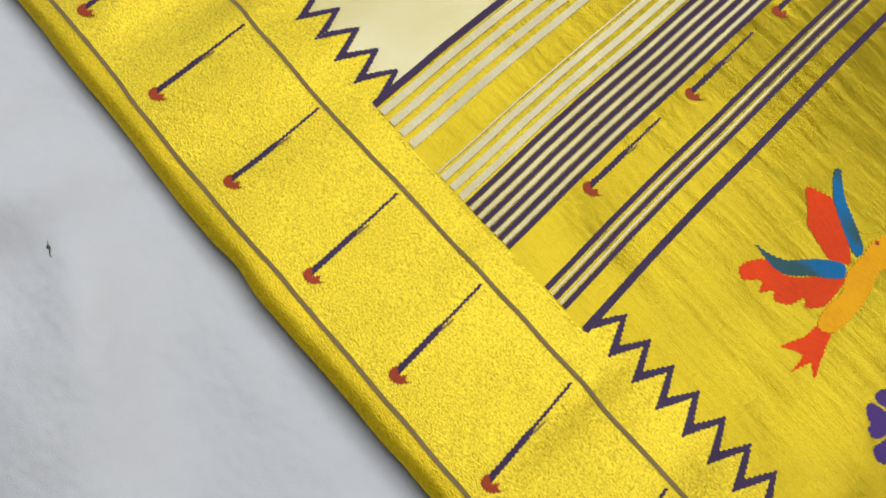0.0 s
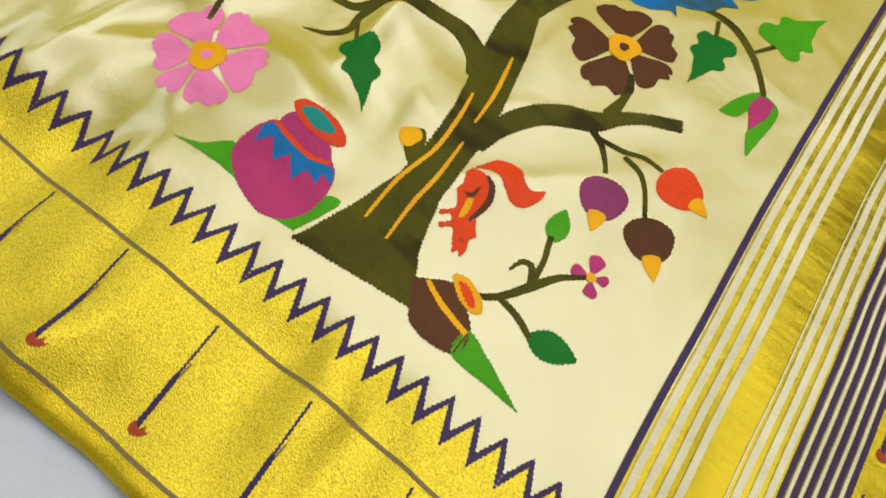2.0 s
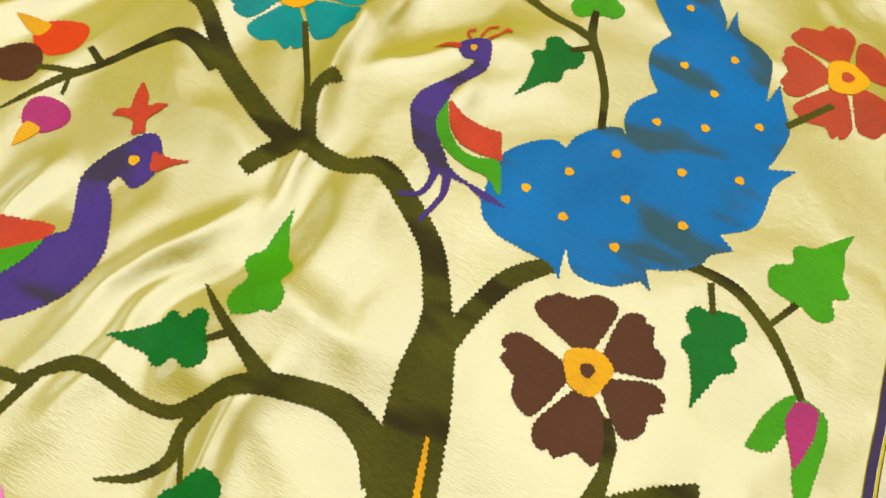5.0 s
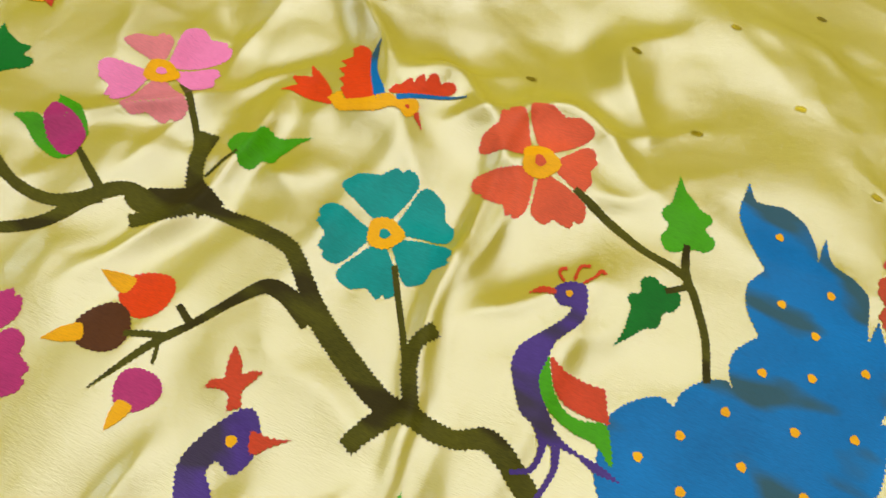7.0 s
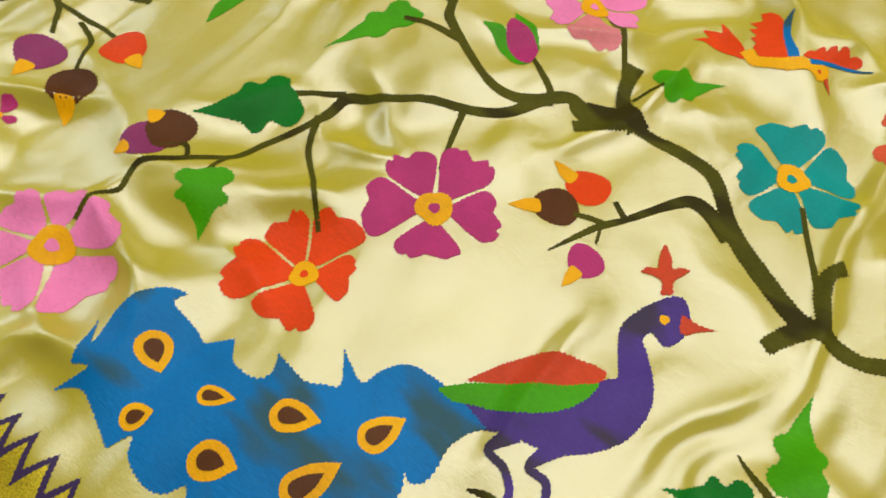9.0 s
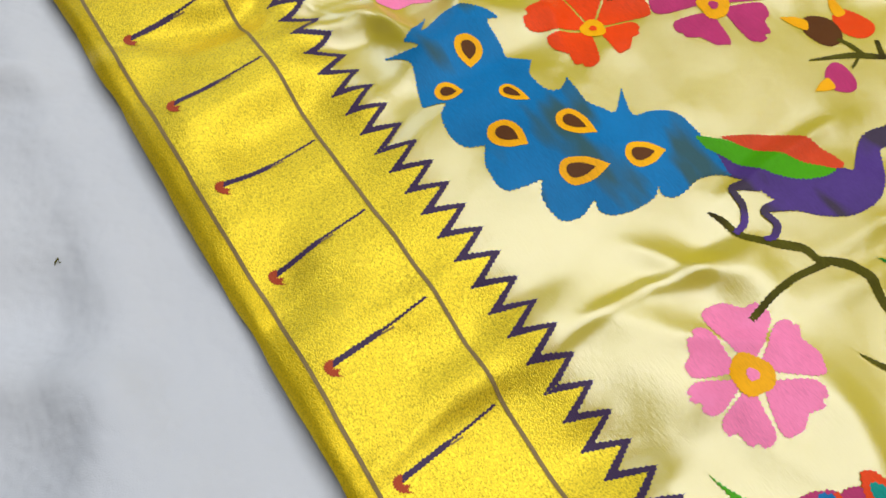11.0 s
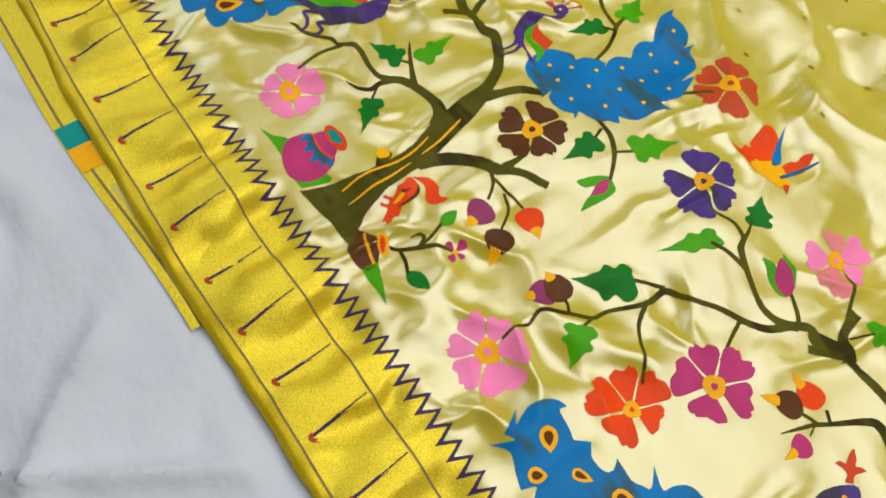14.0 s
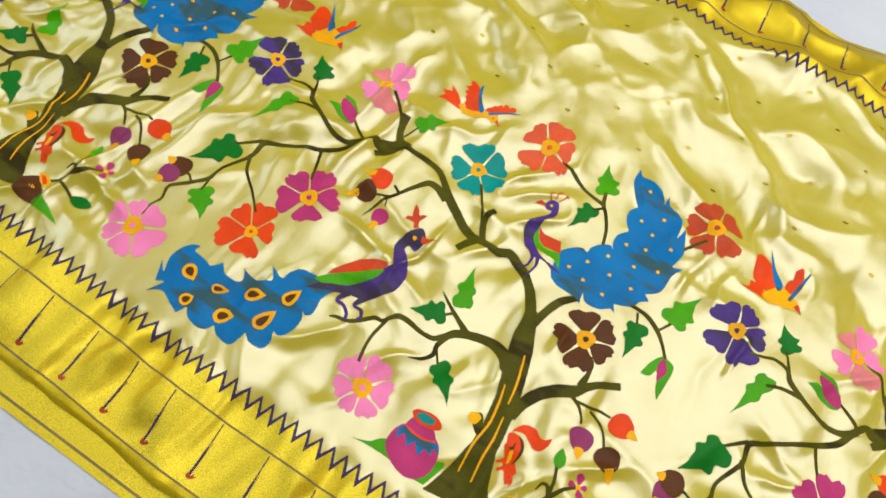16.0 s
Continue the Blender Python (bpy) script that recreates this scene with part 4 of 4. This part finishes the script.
def peacock_motif(s, dx, dy):
    g = motif("peacock_motif", s)
    shape("tail", [(-45.4, 20.1), (-47.5, 19.7), (-48.4, 18.5), (-48.8, 17.3), (-50.8, 18.1, 1), (-49.5, 16.5), (-50.2, 15.9), (-51.1, 15.4), (-53.3, 15.6, 1), (-52.7, 14.6), (-53.2, 13.8), (-54.7, 13.7), (-55.8, 14.7, 1), (-56.9, 13.4, 1), (-57.9, 13.7), (-59.8, 13.9), (-59.6, 14.8, 1), (-60.7, 14.3), (-61.5, 13), (-61.7, 11.4), (-61, 9.5), (-62.2, 10.6, 1), (-61, 8.1, 1), (-60, 8.6), (-60.9, 6.6, 1), (-59.4, 7.6), (-57.6, 7), (-56.2, 6.5, 1), (-55.6, 7.8), (-54.9, 7), (-53.4, 6.6), (-52.2, 6.9), (-51.6, 8, 1), (-50.5, 7.2), (-48.9, 7), (-48.2, 7.5), (-47.8, 9.3, 1), (-46.9, 8.7), (-45.8, 8.7), (-45.1, 9), (-44.8, 10.1), (-45.3, 11.4, 1), (-44.5, 11.2), (-43.9, 11.7), (-43.5, 12.9), (-43.5, 14.5), (-44, 15.3, 1), (-43.4, 15.1), (-42.9, 15.6), (-42.9, 16.7), (-43.1, 17.8), (-42.7, 19.1), (-42.3, 19.8)], BLUE, g, dx, dy, lift=0.00060)
    shape("body", [(-45.8, 18, 1), (-43.9, 19), (-42.1, 19.7), (-40.7, 20.3), (-38.8, 20.9), (-37.4, 22.1), (-36.3, 23.9), (-36.1, 25.9), (-36.6, 27.3), (-37.9, 29), (-38.6, 29.6), (-38.4, 30.3), (-37.6, 30), (-37.2, 30.2), (-36.9, 31.1), (-37.2, 32.4), (-38.1, 33.2), (-38.8, 32.8), (-39.6, 31.4), (-40, 29.7), (-39.6, 28.5), (-38.5, 26.7), (-38.9, 26.1), (-40, 24), (-42.2, 21.8), (-43.9, 20.4), (-45, 19.2)], VIOLET, g, dx, dy, lift=0.00066)
    shape("upper_wing", [(-44.7, 21, 1), (-43.6, 23.4), (-42.4, 25.2), (-40.8, 26.1), (-39.2, 26.5), (-39, 25.9), (-39.7, 24.9), (-41.4, 23.5), (-43.1, 22.2)], RED, g, dx, dy, lift=0.00072)
    shape("lower_wing", [(-45.6, 19.7, 1), (-44.1, 21.4), (-42.3, 22.9), (-40.6, 24.2), (-39, 25.7, 1), (-39.1, 24.4), (-39.9, 22.9), (-41.5, 21.4), (-43.3, 20.4), (-44.5, 19.7)], LEAF, g, dx, dy, lift=0.00078)
    shape("beak", [(-37.67, 32.20), (-37.43, 32.29), (-36.44, 32.38), (-35.66, 32.69, 1), (-36.38, 31.95), (-36.84, 31.37), (-37.24, 31.32)], RED, g, dx, dy, lift=0.00084)
    shape("crest", [(-39.3, 32.5, 1), (-39.69, 33.27), (-40.32, 33.32), (-41.0, 33.1, 1), (-40.89, 33.64), (-40.36, 33.95), (-40.69, 34.78), (-40.9, 35.8, 1), (-40.05, 35.12), (-39.67, 34.52), (-39.25, 34.92), (-38.7, 35.1, 1), (-38.98, 34.37), (-39.15, 33.68), (-38.7, 33.0, 1)], RED, g, dx, dy, lift=0.00090)
    disc("eye", (-38.3, 31.4), 0.29, YELLOW, g, dx, dy, lift=0.00096)
    ribbon("leg", [(-40.9, 20.5, 1.09), (-41.5, 18.9, 0.44), (-40.3, 18.7, 0.45), (-39.4, 18, 0.41), (-39.2, 17.1, 0.38)], VIOLET, g, dx, dy, lift=0.00102)
    ribbon("leg", [(-38.8, 21.4, 1.13), (-39.4, 19.6, 0.44), (-38.3, 19.5, 0.46), (-37.8, 18.7, 0.4), (-38, 18.1, 0.31)], VIOLET, g, dx, dy, lift=0.00108)
    tail_eye(g, (-58.5, 11.5), 0.96, (-57.2, 10.8), dx, dy)
    tail_eye(g, (-56.4, 8.4), 0.77, (-55.8, 9.3), dx, dy)
    tail_eye(g, (-54.3, 11.6), 0.57, (-53, 12.4), dx, dy)
    tail_eye(g, (-51.7, 9.4), 1.04, (-50.2, 10.1), dx, dy)
    tail_eye(g, (-50.4, 13.5), 0.91, (-48.8, 14.4), dx, dy)
    tail_eye(g, (-46.3, 15.6), 0.87, (-45.7, 17.4), dx, dy)
    tail_eye(g, (-47.3, 11.3), 0.92, (-46.6, 13.6), dx, dy)


def perched_peacock_motif(s, dx, dy):
    g = motif("perched_peacock_motif", s)
    shape("tail", [(-21.5, 40.6), (-21.3, 41.5), (-20.5, 42.5), (-19.4, 43.2), (-18.6, 42.9, 1), (-18.4, 43.9), (-17.5, 45.1), (-16.4, 45.6), (-16, 45.3, 1), (-16.4, 46.4), (-16.3, 47.6), (-15.3, 49, 1), (-16.3, 50.4), (-16.6, 51.9), (-15.9, 53.4, 1), (-17.1, 54.7), (-18.2, 56.6), (-18.2, 58.9, 1), (-17.4, 57.8), (-15.7, 58.2), (-14.2, 57.7), (-13.2, 56.4), (-13, 55.3, 1), (-12.8, 57.4, 1), (-12.1, 55.8), (-10.8, 55.3), (-9.7, 54.3), (-9.3, 51.5, 1), (-8.9, 53.3, 1), (-8.2, 51.6), (-7.6, 50), (-7.9, 48), (-8.2, 46.9, 1), (-6.7, 47.5, 1), (-7.6, 45.9), (-7.7, 44.1), (-8.1, 42.7), (-9.5, 41.6, 1), (-8.6, 40.9, 1), (-9.6, 40.2), (-10, 39.3), (-10.8, 38.6), (-12.4, 37.9, 1), (-11.8, 36.8, 1), (-12.4, 37.1)], BLUE, g, dx, dy, lift=0.00060)
    shape("tail_foot", [(-21.6, 40.7), (-20.4, 42.1), (-13, 41.4), (-9.8, 40), (-10.8, 38.6), (-12.4, 37.9, 1), (-11.8, 36.8, 1), (-12.4, 37.1), (-13.6, 36.2), (-15.1, 36), (-15.9, 36.4), (-16.4, 37.3, 1), (-16.3, 36.4), (-16.1, 35.4, 1), (-16.9, 36), (-18.3, 36.1), (-19.8, 36.3), (-20.9, 36.9), (-21.4, 37.9)], BLUE, g, dx, dy, lift=0.00066)
    shape("body", [(-26.7, 46.1), (-26.7, 46.7), (-26.1, 47.3), (-25.2, 47.3), (-24.8, 46.5), (-24.6, 45.4), (-25.1, 44.3), (-25.6, 43.4), (-25.6, 42.3), (-25.5, 41.4), (-25.2, 40.3), (-24.4, 39.5), (-23.7, 38.8), (-22.4, 38.4), (-21.2, 38.3), (-19.9, 37.9, 1), (-21.3, 37.8), (-22.5, 38.2), (-23.4, 38.2), (-23.9, 38.1), (-24.5, 38), (-25.1, 38.6), (-26, 39.1), (-26.8, 40.3), (-27.3, 41.3), (-27.3, 42.4), (-26.7, 43.4), (-26, 44.4), (-25.6, 45.1), (-25.5, 45.8), (-26.1, 45.7)], VIOLET, g, dx, dy, lift=0.00072)
    shape("lower_wing", [(-25.6, 42.5, 1), (-25.7, 41.3), (-25.3, 40.4), (-24.5, 39.7), (-23.1, 39.3), (-21.8, 39.2), (-20.8, 38.5), (-20.6, 38.5, 1), (-21.5, 40.4), (-22.8, 40.1), (-23.8, 40.2), (-24.8, 41)], LEAF, g, dx, dy, lift=0.00078)
    shape("upper_wing", [(-25.6, 42.6, 1), (-24.6, 42.2), (-23.2, 42.2), (-22.2, 42.3, 1), (-21.4, 40.5, 1), (-22.6, 40.4), (-23.9, 40.5), (-24.9, 41.2)], RED, g, dx, dy, lift=0.00084)
    ribbon("leg", [(-24.3, 38.2, 0.51), (-24.2, 37.4, 0.34), (-24.4, 36.5, 0.28), (-25.3, 35.9, 0.25)], VIOLET, g, dx, dy, lift=0.00090)
    ribbon("leg", [(-23.6, 38.2, 0.51), (-23.3, 37, 0.33), (-23.6, 35.5, 0.24), (-23.7, 35, 0.19)], VIOLET, g, dx, dy, lift=0.00096)
    shape("beak", [(-26.7, 46.4), (-27.5, 46.4), (-28, 45.6, 1), (-27.3, 45.9), (-26.6, 46.1)], RED, g, dx, dy, lift=0.00102)
    ribbon("crest_feather", [(-26.4, 47.2, 0.16), (-26.8, 47.8, 0.16), (-26.8, 48.2, 0.24), (-26.5, 48.4, 0.28)], RED, g, dx, dy, lift=0.00108)
    ribbon("crest_feather", [(-25.9, 47.5, 0.16), (-25.9, 48.3, 0.16), (-25.8, 48.8, 0.24), (-25.3, 48.9, 0.28)], RED, g, dx, dy, lift=0.00114)
    ribbon("crest_feather", [(-25.4, 47.4, 0.16), (-24.9, 48.1, 0.16), (-24.7, 48.7, 0.24), (-24.4, 48.5, 0.26)], RED, g, dx, dy, lift=0.00120)
    disc("eye", (-25.9, 46.5), 0.2, YELLOW, g, dx, dy, lift=0.00126)
    for spot in [(-15.5, 56.1), (-14.5, 51.6), (-11.9, 53.5), (-12.3, 50.5), (-14.7, 46.9), (-12.1, 47.8), (-9.3, 49.5), (-16, 43.9), (-17.9, 41.6), (-12.4, 44.4), (-9.4, 45.4), (-19.6, 39.6), (-14.6, 41.4), (-17.2, 38.8), (-11.4, 41.2), (-14.2, 38.3)]:
        disc("tail_spot", spot, 0.26, YELLOW, g, dx, dy, lift=0.0010)


def flying_bird_motif(s, dx, dy):
    g = motif("flying_bird_motif", s)
    shape("tail", [(-48.4, 52.4, 1), (-47.5, 53.3, 1), (-48.4, 53.9, 1), (-47.0, 54.3, 1), (-47.6, 55.3, 1), (-46.2, 54.5), (-44.8, 53.2), (-44.6, 52.4), (-46.2, 52.4), (-47.5, 52.5)], ORANGE, g, dx, dy, lift=0.00060)
    shape("wing", [(-45.7, 57.7, 1), (-45.0, 57.9), (-44.0, 57.2), (-43.1, 55.3), (-41.9, 53.6), (-43.1, 52.8), (-43.8, 53.1), (-44.6, 53.9, 1), (-44.4, 54.1, 1), (-45.1, 54.6, 1), (-44.8, 54.9, 1), (-45.6, 55.5, 1), (-45.1, 55.8, 1), (-45.9, 56.3, 1), (-45.2, 56.8, 1)], ORANGE, g, dx, dy, lift=0.00066)
    shape("wing", [(-41.2, 54.3), (-41.2, 55.1), (-40.9, 55.2, 1), (-40.8, 55.6), (-40.5, 56.1), (-40.2, 55.7, 1), (-40.2, 56.3), (-39.9, 56.7), (-39.6, 56.3, 1), (-39.5, 57.0), (-39.1, 57.2), (-38.7, 56.8, 1), (-38.5, 57.2), (-38.0, 57.5), (-37.7, 57.0), (-38.0, 56.5), (-39.3, 55.4)], ORANGE, g, dx, dy, lift=0.00072)
    shape("body", [(-45.0, 52.9, 1), (-44.4, 53.6), (-43.8, 53.1), (-42.4, 53.5), (-41.2, 54.3), (-40.5, 54.1), (-39.8, 54.8), (-39.3, 54.7), (-39.1, 54.1), (-39.3, 53.5), (-39.6, 53.2), (-40.1, 53.5), (-40.7, 53.4), (-41.6, 52.7), (-42.8, 52.4), (-43.9, 52.2)], YELLOW, g, dx, dy, lift=0.00078)
    shape("wing_edge", [(-43.9, 58.4, 1), (-43.6, 57.5), (-43.0, 56.0), (-42.2, 55.0), (-41.5, 54.2), (-41.9, 53.6), (-43.1, 55.3), (-43.9, 57.0)], BLUE, g, dx, dy, lift=0.00084)
    ribbon("wing_edge", [(-40.7, 54.2, 0.4), (-39.0, 55.6, 0.25), (-36.9, 57.0, 0.15)], BLUE, g, dx, dy, lift=0.00090)
    shape("beak", [(-39.1, 54.2, 1), (-39.2, 53.7), (-38.3, 53.1, 1)], RED, g, dx, dy, lift=0.00096)
    disc("eye", (-39.8, 54.0), 0.15, RED, g, dx, dy, lift=0.00102)


def diving_bird_motif(s, dx, dy):
    g = motif("diving_bird_motif", s)
    shape("tail", [(-72.6, 49.9, 1), (-71.4, 50.3), (-71.5, 51.4, 1), (-70, 51.5), (-69, 49.8), (-70.7, 49.6)], ORANGE, g, dx, dy, lift=0.00060)
    shape("wing", [(-71.4, 52.1, 1), (-72.1, 55.1), (-71.3, 55.9), (-69, 54.7), (-67.8, 52.1), (-69.8, 51)], ORANGE, g, dx, dy, lift=0.00066)
    shape("wing", [(-67, 52.1), (-67, 54.2), (-66.5, 54.7, 1), (-66.7, 56), (-66, 56.6), (-65.1, 54.2), (-66, 51.6)], ORANGE, g, dx, dy, lift=0.00072)
    shape("body", [(-69.5, 50.1), (-68.7, 51.6), (-67.5, 52.9), (-65.7, 52.2), (-64.7, 51.3), (-64.9, 50.4), (-67, 49.7), (-68.6, 49.5)], YELLOW, g, dx, dy, lift=0.00078)
    shape("wing_edge", [(-70.6, 57.2, 1), (-69.3, 54.3), (-67.9, 51.9), (-67.4, 53), (-68.9, 54.8)], BLUE, g, dx, dy, lift=0.00084)
    ribbon("wing_edge", [(-66.1, 51.3, 0.45), (-65.5, 53.7, 0.5), (-65, 56.4, 0.2)], BLUE, g, dx, dy, lift=0.00090)
    shape("beak", [(-65.2, 50.7), (-64.1, 50.2, 1), (-64.8, 51.4)], RED, g, dx, dy, lift=0.00096)


def bud_motif(s, dx, dy):
    g = motif("bud_motif", s)
    shape("sepal", [(-5.5, 31.6, 1), (-4.9, 33.7), (-3.9, 35.1), (-3.7, 34.1), (-4.3, 32)], LEAF, g, dx, dy, lift=0.00060)
    shape("sepal", [(-3.5, 35), (-2.3, 34.7), (-2, 33.5), (-2.3, 29.6, 1), (-3.2, 31.6), (-2.6, 33.5)], LEAF, g, dx, dy, lift=0.00066)
    shape("petal", [(-4, 33.7), (-3.7, 34.8), (-2.7, 34.8), (-2.6, 33.5), (-3.1, 31.6, 1), (-3.6, 32.6)], MAGENTA, g, dx, dy, lift=0.00072)


def bud_motif_upright(s, dx, dy):
    g = motif("bud_motif", s)
    shape("sepal", [(-60.3, 42.1, 1), (-58.9, 42.8), (-57.3, 41.8), (-55.6, 41.4), (-56.2, 40.8), (-57.9, 41.1), (-59.1, 41.8)], LEAF, g, dx, dy, lift=0.00060)
    shape("sepal", [(-59.2, 44.8, 1), (-57.4, 44.6), (-55.8, 43.1), (-56.4, 42.8), (-58.5, 43.9)], LEAF, g, dx, dy, lift=0.00066)
    shape("petal", [(-58.9, 44.2), (-57, 43.8), (-55.8, 42.9), (-55.5, 41.5), (-56.2, 41.2), (-57.7, 41.8), (-58.8, 43.2)], MAGENTA, g, dx, dy, lift=0.00072)


def pallu_flying_bird_motif(s, dx, dy):
    g = motif("flying_bird_motif", s)
    shape("tail", [(26.4, 12.4, 1), (26.3, 11.1), (25.7, 9.6, 1), (26.4, 10.1, 1), (26.9, 10.2), (27, 9, 1), (27.4, 10.3, 1), (28.1, 9.7, 1), (27.5, 11.4), (27.1, 12.6)], ORANGE, g, dx, dy, lift=0.00060)
    shape("wing", [(25.8, 15.9, 1), (25.1, 14.9), (23.7, 13.2), (22.2, 12.9), (21.5, 11.5), (22.1, 11), (22.8, 11.8), (23.2, 11.2), (23.6, 11.9), (24, 11.5), (24.7, 11.9), (25, 12.9), (25.4, 12.5), (26, 13.3), (26, 14.8)], ORANGE, g, dx, dy, lift=0.00066)
    shape("wing", [(22.4, 18.9, 1), (21, 18.2), (21.3, 17.7), (22, 17), (22.4, 16.4), (23.1, 16.2), (24, 15.9), (24.7, 15.8), (25.5, 16.5), (24.5, 17.6)], ORANGE, g, dx, dy, lift=0.00072)
    shape("body", [(25.8, 19.4), (25.6, 18.4), (25.7, 17.5), (25.7, 16), (26.2, 14.6), (26.1, 13.2), (26.5, 12.1), (27.3, 12.6), (27.4, 14.6), (27.2, 16.2), (26.9, 17.4), (27.1, 18.2), (26.6, 19.6)], YELLOW, g, dx, dy, lift=0.00078)
    shape("wing_edge", [(21.2, 13.1, 1), (22.1, 13.3), (23, 13.8), (24.1, 15.2), (25.1, 16.1), (25.6, 16), (25.7, 15.3), (24.5, 14.2), (23.6, 13.2), (22.7, 12.9)], BLUE, g, dx, dy, lift=0.00084)
    shape("wing_edge", [(21.6, 20.7, 1), (21.4, 20.3), (22.4, 19), (23.6, 18.1), (24.7, 17.4), (25.5, 17.1), (25.5, 17.8), (24.4, 18.6), (22.9, 19.5)], BLUE, g, dx, dy, lift=0.00090)
    disc("eye", (25.8, 18.7), 0.14, MAROON, g, dx, dy, lift=0.00096)


for dx, dy in REPEATS:
    for weave in (tree_branches, tree_leaves, tree_fruits, tree_flowers, leaf_blade_motif, pot_motif, small_pot_motif, squirrel_motif, peacock_motif, perched_peacock_motif, flying_bird_motif, diving_bird_motif, bud_motif, bud_motif_upright):
        weave(saree, dx, dy)
pallu_flying_bird_motif(saree, 0, 0)
flower(saree, (32.7, 11.6), 0.66, [(30.9, 12.4), (31.3, 10), (33.3, 8.9), (34.8, 10.7), (34.3, 13.5), (32.3, 14.3)], VIOLET, VIOLET, 0, 0)

# ---- the fold of the saree that lies under its edge ----


def under_fold(name, x0, x1, y0, y1, mat, lift, label=""):
    nx, ny = max(2, round((x1 - x0) / 0.6) + 1), max(2, round((y1 - y0) / 0.6) + 1)
    gx, gy = np.meshgrid(np.linspace(x0, x1, nx), np.linspace(y0, y1, ny))
    gy = gy + 2.2 * smooth(-118, -86, gx)
    z = -0.0075 + lift + 0.0008 * lattice_noise(gx * 0.15, gy * 0.1, 51)
    v = np.stack([gx * CM, gy * CM, z], -1).reshape(-1, 3).tolist()
    faces = [(r * nx + c, r * nx + c + 1, r * nx + nx + c + 1, r * nx + nx + c) for r in range(ny - 1) for c in range(nx - 1)]
    return mesh_object(name, v, faces, mat, saree, label)


under_fold("under_fold", LEFT, -86.0, -13.2, -6.0, GOLD, 0.0, "gold border folded beneath")
under_fold("border_line", LEFT, -86.0, -12.3, -12.0, THREAD, 0.0005)
under_fold("patch", -114.5, -111.3, -13.1, -10.2, TEAL, 0.0006, "teal woven patch")
under_fold("patch", -111.3, -107.8, -13.1, -10.6, YELLOW, 0.0007, "marigold woven patch")
under_fold("patch", -105.0, -100.0, -11.6, -9.0, FIELD, 0.0006, "cream woven patch")

# lint lying on the sheet
for lx, ly, turn_deg, length in ((-66.0, -20.7, 20, 0.55), (-58.6, -16.1, 75, 0.5), (-1.8, -15.2, -10, 0.8)):
    spine = [((lx + length * (k / 8 - 0.5) * math.cos(radians(turn_deg)) + 0.12 * math.sin(k)) * CM, (ly + length * (k / 8 - 0.5) * math.sin(radians(turn_deg)) + 0.1 * math.cos(k * 1.3)) * CM) for k in range(9)]
    verts, faces = [], []
    for k, (px, py) in enumerate(spine):
        pz = float(sheet_height(px, py)) + 0.0006
        r = 0.0007 * math.sin(math.pi * (k + 1) / 10)
        verts += [(px + r * math.cos(a), py + r * math.sin(a) * 0.6, pz + r * math.sin(a)) for a in (0, math.tau / 4, math.tau / 2, 3 * math.tau / 4)]
        if k:
            faces += [(4 * k - 4 + j, 4 * k - 4 + (j + 1) % 4, 4 * k + (j + 1) % 4, 4 * k + j) for j in range(4)]
    tagged(mesh_object("lint", verts, faces, OLIVE), "dark scrap of thread lying on the white sheet", "lint", group="lint on the sheet")
